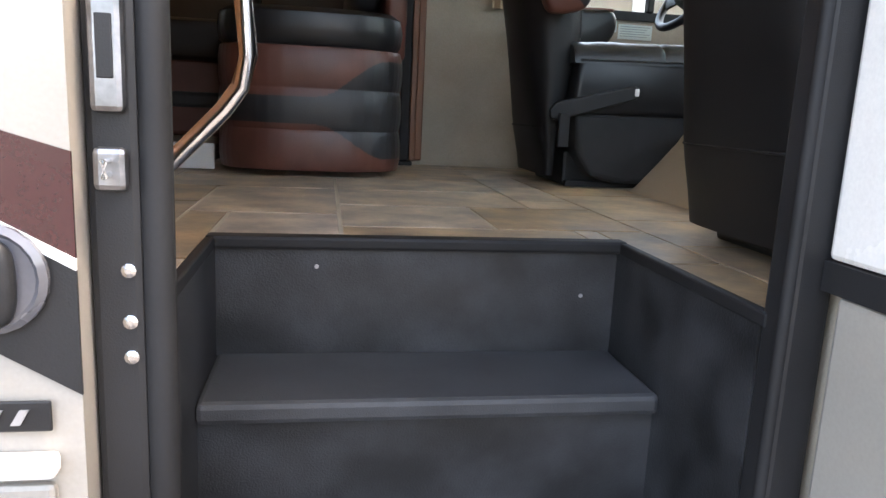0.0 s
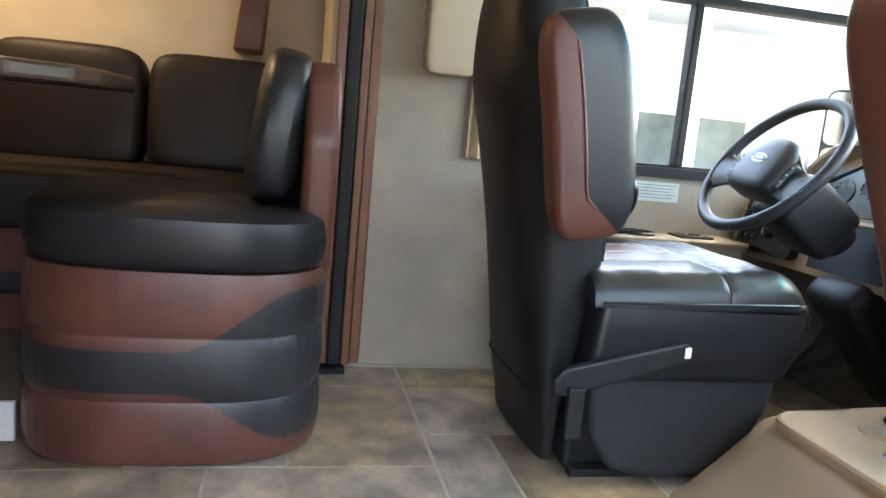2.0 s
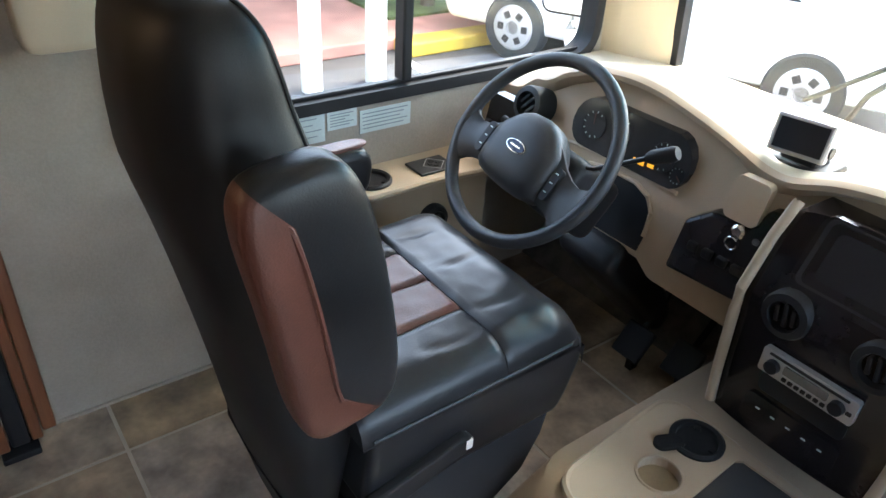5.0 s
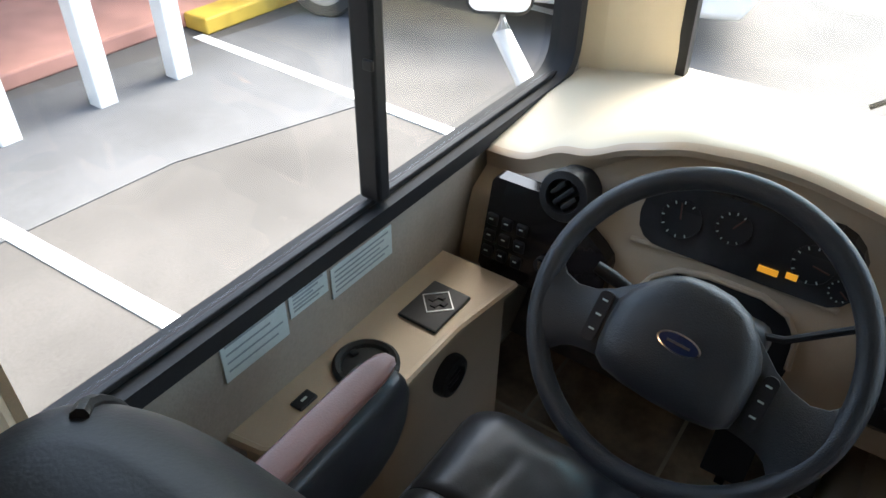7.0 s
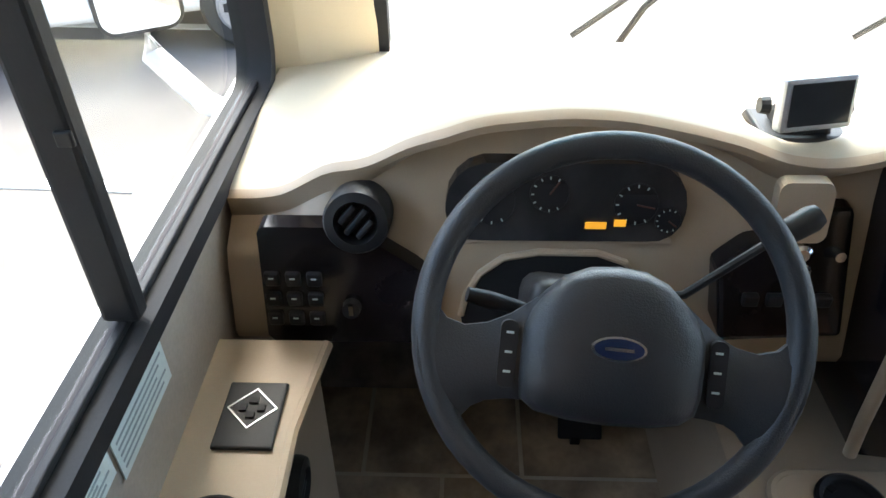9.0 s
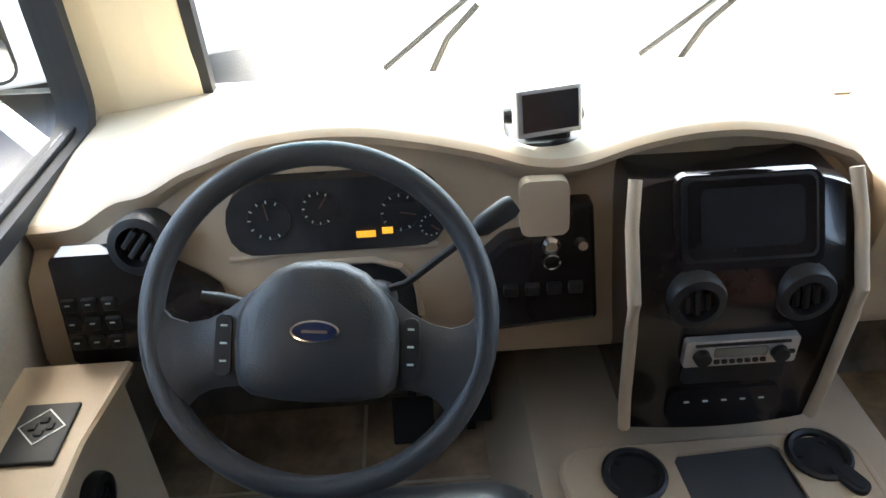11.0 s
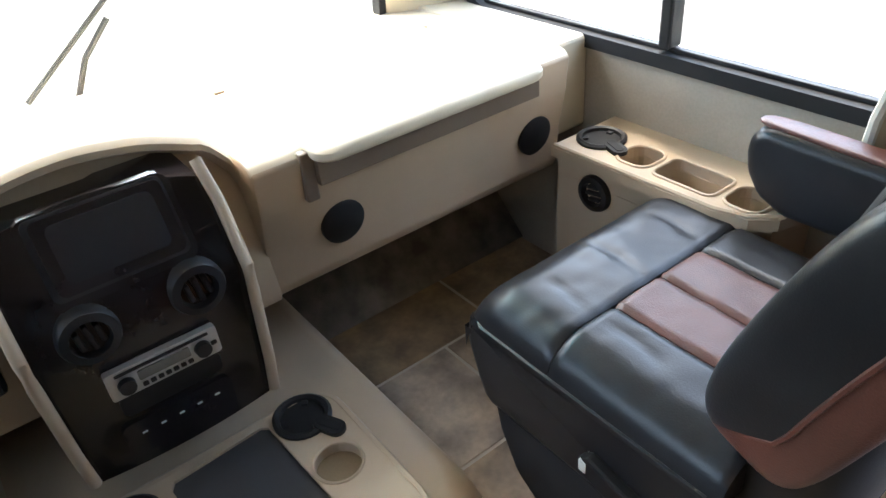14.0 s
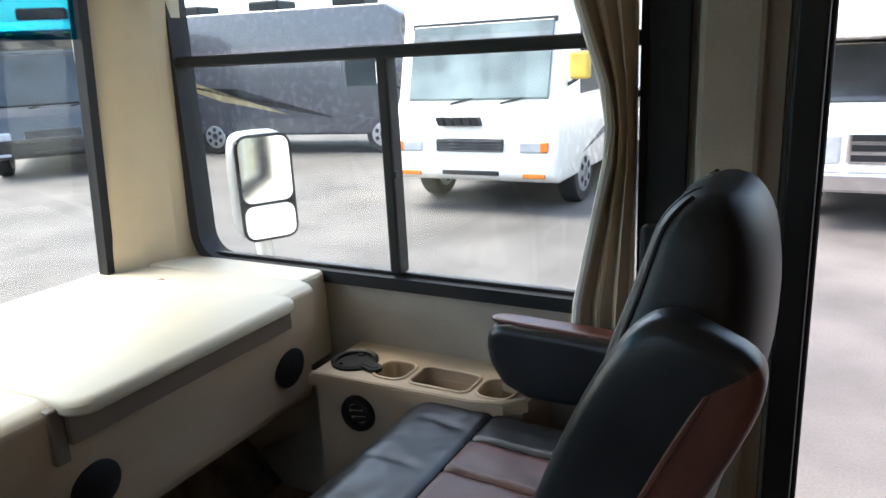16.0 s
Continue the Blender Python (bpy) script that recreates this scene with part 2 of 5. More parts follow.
def pillow(c, size, k=5.0, n=10, m=None, bm=None):
    """A rounded cushion block: a cube's surface rounded by a power norm."""
    b = bmesh.new()
    bmesh.ops.create_cube(b, size=2)
    bmesh.ops.subdivide_edges(b, edges=b.edges[:], cuts=n, use_grid_fill=True)
    for v in b.verts:
        p = v.co
        p = Vector([math.copysign(math.sin(abs(a) * math.pi / 2) ** 0.8, a) for a in p])
        inf = max(abs(a) for a in p)
        nk = sum(abs(a) ** k for a in p) ** (1 / k)
        q = p * (inf / nk if nk else 1)
        v.co = (q.x * size[0] / 2, q.y * size[1] / 2, q.z * size[2] / 2)
    if m is not None:
        bmesh.ops.transform(b, matrix=m, verts=b.verts)
    bmesh.ops.translate(b, vec=c, verts=b.verts)
    return join(bm, b)


def prism(pts, axis, a, b_, bev=0.0, seg=2, bm=None):
    """A polygon in the plane across the axis, drawn out from a to b. x: (y, z); y: (x, z); z: (x, y)."""
    b = bmesh.new()
    put = {"x": lambda p, d: (d, p[0], p[1]), "y": lambda p, d: (p[0], d, p[1]), "z": lambda p, d: (p[0], p[1], d)}[axis]
    lo = [b.verts.new(put(p, a)) for p in pts]
    hi = [b.verts.new(put(p, b_)) for p in pts]
    b.faces.new(lo)
    b.faces.new(hi[::-1])
    n = len(pts)
    for i in range(n):
        b.faces.new((lo[i], lo[(i + 1) % n], hi[(i + 1) % n], hi[i]))
    bmesh.ops.recalc_face_normals(b, faces=b.faces)
    if bev:
        bmesh.ops.bevel(b, geom=b.edges[:], offset=bev, segments=seg, profile=0.5, affect="EDGES")
    return join(bm, b)


def loft(rings, caps=True, bm=None, closed=True):
    b = bmesh.new()
    vs = [[b.verts.new(p) for p in r] for r in rings]
    n = len(rings[0])
    for r0, r1 in zip(vs, vs[1:]):
        for i in range(n if closed else n - 1):
            b.faces.new((r0[i], r0[(i + 1) % n], r1[(i + 1) % n], r1[i]))
    if caps and closed:
        b.faces.new(vs[0][::-1])
        b.faces.new(vs[-1])
    return join(bm, b)


def tube(pts, r, n=10, bm=None, closed=False, rx=None):
    """A round bar along points."""
    pts = [Vector(p) for p in pts]
    rings = []
    up = Vector((0.13, 0.31, 0.94))
    for i, p in enumerate(pts):
        a = pts[i - 1] if (i or closed) else p
        c = pts[(i + 1) % len(pts)] if (i < len(pts) - 1 or closed) else p
        t = (c - a).normalized()
        u = t.cross(up).normalized()
        w = t.cross(u)
        rr = r[i] if isinstance(r, (list, tuple)) else r
        rings.append([p + rr * (u * math.cos(k * 2 * math.pi / n) + w * math.sin(k * 2 * math.pi / n)) for k in range(n)])
    if closed:
        rings.append(rings[0])
    b = loft(rings, caps=not closed)
    if closed:
        bmesh.ops.remove_doubles(b, verts=b.verts, dist=1e-5)
    return join(bm, b)


def lathe(profile, c, m=None, n=24, bm=None):
    """Radius and height pairs turned round the local z axis, posed by m, at c."""
    rings = [[(r * math.cos(k * 2 * math.pi / n), r * math.sin(k * 2 * math.pi / n), z) for k in range(n)] for r, z in profile]
    b = loft(rings)
    if m is not None:
        bmesh.ops.transform(b, matrix=m, verts=b.verts)
    bmesh.ops.translate(b, vec=c, verts=b.verts)
    return join(bm, b)


def arc(cx, cy, r, a0, a1, n=6):
    return [(cx + r * math.cos(radians(a0 + (a1 - a0) * i / n)), cy + r * math.sin(radians(a0 + (a1 - a0) * i / n))) for i in range(n + 1)]


def rrect(x0, x1, y0, y1, r, n=4):
    """The outline of a rectangle with round corners."""
    return arc(x1 - r, y1 - r, r, 0, 90, n) + arc(x0 + r, y1 - r, r, 90, 180, n) + arc(x0 + r, y0 + r, r, 180, 270, n) + arc(x1 - r, y0 + r, r, 270, 360, n)


def rframe(x0, x1, z0, z1, w, r, y0, y1, n=6, bm=None):
    """A window gasket: a round-cornered ring in the plane of x and z, from y0 to y1."""
    o, i = rrect(x0, x1, z0, z1, r, n), rrect(x0 + w, x1 - w, z0 + w, z1 - w, max(0.004, r - w), n)
    rings = [[(x, y, z) for x, z in q] for q, y in ((o, y0), (o, y1), (i, y1), (i, y0), (o, y0))]
    b = loft(rings, caps=False)
    bmesh.ops.remove_doubles(b, verts=b.verts, dist=1e-5)
    return join(bm, b)


def text(body, size, m, material, parent, name="lettering", depth=0.001):
    cu = bpy.data.curves.new(name, "FONT")
    cu.body, cu.size, cu.extrude, cu.align_x, cu.align_y = body, size, depth, "CENTER", "CENTER"
    tmp = bpy.data.objects.new("tmp", cu)
    me = bpy.data.meshes.new_from_object(tmp)
    bpy.data.objects.remove(tmp)
    me.materials.clear()
    me.materials.append(material)
    ob = new(name, me)
    ob.matrix_world = m
    bpy.context.view_layer.update()
    if parent is not None:
        ob.parent = parent
        ob.matrix_parent_inverse = parent.matrix_world.inverted()
    return ob


def plate(outer, holes, z0, z1):
    """A flat plate from z0 up to z1 with holes through it."""
    b = bmesh.new()
    edges = []
    for loop in [outer] + holes:
        vs = [b.verts.new((x, y, z1)) for x, y in loop]
        edges += [b.edges.new((vs[i], vs[(i + 1) % len(vs)])) for i in range(len(vs))]
    bmesh.ops.triangle_fill(b, use_beauty=True, use_dissolve=False, edges=edges)
    r = bmesh.ops.extrude_face_region(b, geom=b.faces[:])
    bmesh.ops.translate(b, vec=(0, 0, z0 - z1), verts=[g for g in r["geom"] if isinstance(g, bmesh.types.BMVert)])
    return b


def circle(x, y, r, n=24):
    return [(x + r * math.cos(2 * math.pi * k / n), y + r * math.sin(2 * math.pi * k / n)) for k in range(n)]


# ---- the coach: floor at 0.9 above the ground, walls at y 1.42 and 3.76 ----
FZ, YR, YL, ZC = 0.9, 1.42, 3.76, 2.92
XS0, XS1, YS = 0.177, 0.942, 1.915          # the step well's opening


def structure(name, bm, material, label, category, smooth=False):
    return tagged(part(name, bm, material, smooth=smooth), label, category, kind="structure")


# floor deck with the step well cut out
b = box(-2.6, XS0, YR - 0.1, YL + 0.1, FZ - 0.08, FZ - 0.004)
box(XS1, 2.75, YR + 0.02, YL + 0.1, FZ - 0.08, FZ - 0.004, bm=b)
box(XS0, XS1, YS, YL + 0.1, FZ - 0.08, FZ - 0.004, bm=b)
floor = structure("floor", b, GROUT, "slate-look vinyl tile floor with pale joints", "floor")

# driver-side wall, with the side window and the slide-out opening
WX0, WX1, WZ0, WZ1 = 1.1, 2.5, 1.585, 2.5
b = box(0.70, WX0, YL, YL + 0.06, FZ - 0.35, ZC)
box(WX0, WX1, YL, YL + 0.06, FZ - 0.35, WZ0, bm=b)
box(WX0, WX1, YL, YL + 0.06, WZ1, ZC, bm=b)
box(WX1, 2.75, YL, YL + 0.06, FZ - 0.35, ZC, bm=b)
box(-2.6, 0.70, YL, YL + 0.06, 2.62, ZC, bm=b)
structure("wall_left", b, WALL, "beige textured vinyl wall beside the driver seat", "wall")
# entry-side wall
b = box(-2.6, 0.12, YR - 0.06, YR, 0.45, ZC)
box(0.12, 1.0, YR - 0.06, YR, 2.28, ZC, bm=b)
box(1.0, 1.25, YR - 0.06, YR, 0.45, ZC, bm=b)
box(1.25, WX1 + 0.02, YR - 0.06, YR, 0.45, WZ0 - 0.01, bm=b)
box(1.25, WX1 + 0.02, YR - 0.06, YR, WZ1, ZC, bm=b)
box(WX1 + 0.02, 2.75, YR - 0.06, YR, 0.45, ZC, bm=b)
structure("wall_right", b, WALL, "beige textured vinyl wall beside the entry door", "wall")
structure("wall_rear", box(-2.66, -2.6, YR - 0.06, 4.5, 0.45, ZC), WALL, "beige vinyl wall closing the coach", "wall")
structure("ceiling", box(-2.66, 2.75, YR - 0.06, 4.5, ZC, ZC + 0.06), CEIL, "off-white vinyl coach ceiling", "ceiling")
b = box(2.69, 2.75, YR - 0.06, YL + 0.06, 0.45, 1.55)
box(2.60, 2.72, YR - 0.06, YL + 0.06, 2.62, ZC, bm=b)
structure("wall_front", b, WALL, "front wall under and over the windshield", "wall")
# slide-out box
b = box(-2.6, 0.70, 4.4, 4.46, FZ, 2.62)
box(0.64, 0.70, YL - 0.03, 4.4, FZ + 0.03, 2.62, bm=b)
box(-2.6, 0.70, YL - 0.02, 4.46, 2.62, 2.66, bm=b)
structure("wall_slide", b, mat("cream_wallpaper", (0.62, 0.55, 0.42), 0.8, var=0.06, bump=0.3), "cream wallpapered slide-out wall", "wall")
b = box(-2.6, -0.005, 3.222, 4.4, FZ + 0.03, FZ + 0.088, 0.004)
structure("floor_slide", b, mat("slide_floor_vinyl", (0.2, 0.16, 0.12), 0.5, var=0.25, scale=8), "raised slide-out floor in brown tile vinyl", "floor")
structure("trim_slide_floor", box(-2.6, -0.005, 3.205, 3.2215, FZ + 0.004, FZ + 0.092, 0.003), WHITE_FLAT, "white painted edge of the slide-out floor", "trim")
structure("baseboard", box(0.79, 1.2, YL - 0.008, YL, FZ, FZ + 0.008), WALL, "thin beige strip at the foot of the wall", "baseboard")

# wooden trim and black seal of the slide-out opening
tr = thing("slide_trim", "dark cherry wood trim with black seal round the slide-out", "trim", (0.72, 3.72, FZ), kind="structure")
part("wood_strip", box(0.728, 0.752, YL - 0.055, YL, FZ + 0.02, 2.62, 0.004), WOODM, tr)
part("wood_strip", box(0.754, 0.785, YL - 0.035, YL, FZ + 0.02, 2.62, 0.005), WOODM, tr)
part("rubber_seal", box(0.684, 0.726, YL - 0.06, YL, FZ + 0.02, 2.62, 0.008), RUBBER, tr, "black rubber slide-out seal")
part("wood_strip", box(0.655, 0.682, YL - 0.075, YL - 0.0, FZ + 0.03, 2.62, 0.004), WOODM, tr)
part("seal_foot", box(0.66, 0.74, YL - 0.085, YL - 0.02, FZ, FZ + 0.018, 0.004), RUBBER, tr)

# pillars beside the windshield, and its black gasket
for nm, s, y in (("pillar_left", 1, YL), ("pillar_right", -1, YR)):
    ring = [(2.528, y), (2.545, y - s * 0.05), (2.585, y - s * 0.13), (2.625, y - s * 0.2), (2.665, y - s * 0.2), (2.69, y), (2.69, y + s * 0.03), (2.528, y + s * 0.03)]
    rings = [[(px + dx, py, z) for px, py in ring] for z, dx in ((1.57, 0.0), (2.2, -0.03), (ZC, -0.1))]
    structure(nm, loft(rings), PILLAR, "cream moulded pillar beside the windshield", "pillar")
ws = thing("windshield", "wide clear windshield in a black rubber gasket", "window", (2.65, 2.6, 1.55), kind="structure")
for s, y in ((1, YL - 0.2), (-1, YR + 0.2)):
    part("gasket", prism([(2.63, 1.56), (2.665, 1.56), (2.555, 2.66), (2.52, 2.66)], "y", y - s * 0.022, y + s * 0.004), RUBBER, ws)
part("gasket", box(2.52, 2.56, YR + 0.2, YL - 0.2, 2.6, 2.66), RUBBER, ws)
wg = part("pane", prism([(2.648, 1.54), (2.652, 1.54), (2.586, 2.2), (2.582, 2.2)], "y", YR + 0.19, YL - 0.19), GLASS, ws)
wg.visible_shadow = False
wg = part("tint_band", prism([(2.582, 2.202), (2.586, 2.202), (2.546, 2.64), (2.542, 2.64)], "y", YR + 0.19, YL - 0.19), TINTGLASS, ws, "teal shade band at the top of the glass")
wg.visible_shadow = False


def side_window(name, y, s, x0, x1, xm, label):
    """A sliding side window: gasket, mullion, transom and panes. s points indoors."""
    w = thing(name, label, "window", (xm, y, WZ0), kind="structure")
    part("window_frame", rframe(x0, x1, WZ0 - 0.02, WZ1, 0.032, 0.1, y - s * 0.055, y + s * 0.012, bm=None), RUBBER, w, smooth=True)
    part("window_track", box(x0 + 0.05, x1 - 0.06, y - s * 0.012, y - s * 0.024, WZ0 + 0.012, WZ0 + 0.022, 0.002), BLACK, w)
    part("mullion", box(xm - 0.015, xm + 0.015, y - s * 0.042, y + s * 0.004, WZ0 + 0.02, 2.13, 0.006), RUBBER, w)
    part("transom", box(x0 + 0.03, x1 - 0.03, y - s * 0.045, y + s * 0.006, 2.12, 2.15, 0.006), RUBBER, w)
    part("latch", box(xm - 0.022, xm - 0.0155, y - s * 0.012, y + s * 0.006, 1.845, 1.862, 0.002), BLACK, w)
    for a, c, z0, z1 in ((x0 + 0.03, xm, WZ0, 2.13), (xm, x1 - 0.03, WZ0, 2.13), (x0 + 0.03, x1 - 0.03, 2.14, WZ1 - 0.03)):
        p = part("pane", box(a, c, y - s * 0.034, y - s * 0.03, z0 + 0.02, z1), GLASS, w)
        p.visible_shadow = False
    return w


side_window("window_1", YL, -1, 1.08, 2.505, 1.79, "black-framed sliding window beside the driver seat")
side_window("window_2", YR, 1, 1.22, 2.525, 1.842, "black-framed sliding window beside the passenger seat")

# step well
sw = thing("entry_steps", "dark grey moulded entry step well with a tread", "steps", (0.56, 1.7, 0.42), kind="structure")
part("riser", box(XS0, XS1, YS - 0.004, YS - 0.001, 0.66, FZ - 0.012), STEPM, sw)
part("tread", box(XS0 + 0.004, XS1 - 0.004, 1.675, YS - 0.001, 0.652, 0.689, 0.01), TREADM, sw, "ribbed grey rubber tread")
part("riser", box(XS0, XS1, 1.70, 1.72, 0.44, 0.651), STEPM, sw)
part("tread", box(XS0 + 0.004, XS1 - 0.004, 1.2, 1.72, 0.40, 0.44, 0.01), TREADM, sw)
for x0, x1 in ((XS0 - 0.02, XS0 + 0.004), (XS1 - 0.004, XS1 + 0.02)):
    part("side_wall", box(x0, x1, YR + 0.014, YS - 0.005, 0.40, FZ - 0.012), STEPM, sw)
part("nosing", box(XS0 - 0.012, XS1 + 0.012, YS - 0.018, YS + 0.02, FZ - 0.014, FZ + 0.01, 0.006), RUBBER, sw, "black rubber nosing")
for x in (XS0 - 0.012, XS1 - 0.006):
    part("nosing", box(x, x + 0.018, YR, YS - 0.018, FZ - 0.014, FZ + 0.008, 0.004), RUBBER, sw)
for x, z in ((0.36, 0.853), (0.87, 0.80)):
    part("bolt", lathe([(0.004, 0), (0.004, 0.003)], (x, YS - 0.004, z), Matrix.Rotation(radians(90), 4, "X"), 8), SILVER, sw)

# entry door frame, latch side and hinge side
df = thing("door_frame", "black aluminium entry door frame with steel latch plates", "door frame", (0.56, 1.33, 0.45), kind="structure")
part("jamb", box(0.157, 0.205, 1.30, YR + 0.012, 0.42, 2.2, 0.008), BLACK, df)
part("jamb_seal", tube([(0.215, 1.315, 0.42), (0.215, 1.315, 2.2)], 0.016), RUBBER, df, smooth=True)
part("jamb", box(0.938, 0.99, 1.374, YR + 0.012, 0.42, 2.2, 0.006), BLACK, df)
part("jamb_seal", tube([(0.937, 1.384, 0.42), (0.937, 1.384, 2.2)], 0.009), RUBBER, df, smooth=True)
part("head", box(0.12, 1.03, 1.30, YR + 0.012, 2.2, 2.3, 0.008), BLACK, df)
for z0, z1 in ((1.13, 1.24), (1.06, 1.10)):
    part("latch_plate", box(0.166, 0.196, 1.288, 1.301, z0, z1, 0.006), STEEL, df, "dull steel latch plate")
part("strike_slot", box(0.174, 0.188, 1.286, 1.289, 1.16, 1.215, 0.001), BLACK, df)
part("strike_loop", tube([(0.181, 1.289, 1.075), (0.181, 1.272, 1.075), (0.181, 1.272, 1.088), (0.181, 1.289, 1.088)], 0.003, 8), CHROME, df, smooth=True)
for z in (0.985, 0.935, 0.9):
    part("screw", lathe([(0.007, 0), (0.007, 0.003), (0.003, 0.005)], (0.192, 1.30, z), Matrix.Rotation(radians(90), 4, "X"), 10), CHROME, df)
# outside skin by the door
sk = thing("coach_skin", "white gelcoat coach side with maroon and black stripes", "coach side", (-0.5, 1.27, 0.5), kind="structure")
part("side_panel", box(-2.6, 0.155, 1.27, 1.358, 0.45, ZC), SKIN_SHADED, sk)


def band(name, z0, k0, z1, k1, proud, material, label=""):
    """A painted band that climbs away from the door: heights at the door edge and slopes of its lower and upper line."""
    xs = (0.156, 0.0, -0.5, -1.0, -2.6)
    rise = lambda k, x: k * min(0.155 - x, 0.45) if x < 0.155 else 0.0
    pts = [(x, z1 + rise(k1, x)) for x in xs] + [(x, z0 + rise(k0, x)) for x in xs[::-1]]
    part(name, prism(pts, "y", 1.27 - proud, 1.2705), material, sk, label)


band("stripe", 1.003, 0.55, 1.097, 0.29, 0.003, STRIPE, "glossy dark maroon stripe")
band("pale_line", 0.992, 0.57, 1.003, 0.55, 0.004, WHITE_FLAT)
band("dark_band", 0.875, 0.6, 0.992, 0.57, 0.003, BLACK, "black lower band")
part("badge", box(-0.05, 0.13, 1.262, 1.266, 0.842, 0.872, 0.002), BLACK, sk, "black badge strip with silver marks")
for i in range(4):
    part("badge_mark", prism([(0.03 + i * 0.022, 0.85), (0.038 + i * 0.022, 0.85), (0.046 + i * 0.022, 0.864), (0.038 + i * 0.022, 0.864)], "y", 1.259, 1.262), SILVER, sk)
part("rub_rail", box(-2.6, 0.135, 1.248, 1.27, 0.80, 0.822, 0.006), WHITE, sk, "white moulded rub rail")
part("locker_door", box(-1.2, 0.13, 1.262, 1.27, 0.55, 0.79, 0.006), SKIN_SHADED, sk)
part("sill_panel", box(1.045, 2.7, 1.27, 1.358, 0.45, 1.56), WHITE, sk)
part("side_panel", box(1.03, 1.22, 1.27, 1.358, 1.561, ZC), WHITE, sk)
part("side_panel", box(0.72, 2.75, YL + 0.062, YL + 0.1, 0.45, 1.55), WHITE, sk)
part("nose_panel", box(2.752, 2.8, 1.27, YL + 0.1, 0.45, 1.5, 0.01), WHITE, sk)
part("latch_plate", lathe([(0.05, 0), (0.05, 0.006), (0.044, 0.01), (0.04, 0.006), (0.001, 0.004)], (0.085, 1.266, 0.985), Matrix.Rotation(radians(90), 4, "X")), GREYPAINT, sk, "grey latch dish", smooth=True)
part("latch_paddle", pillow((0.085, 1.256, 0.982), (0.05, 0.022, 0.08), 3, 7), BLACK, sk, "black paddle latch", smooth=True)
# the entry door, standing open
dr = thing("door_1", "open white entry door with black edge trim", "door", (1.04, 1.28, 0.5), kind="structure")
part("door_panel", box(0.972, 1.01, 0.55, 1.37, 0.99, 2.2, 0.008), WHITE, dr)
part("door_trim", box(0.969, 1.013, 0.55, 1.37, 0.952, 0.989), BLACK, dr)
# lower door panel shares the skin's shade-darkened colour
part("door_panel", box(0.972, 1.01, 0.55, 1.345, 0.5, 0.951, 0.008), SKIN_SHADED, dr)


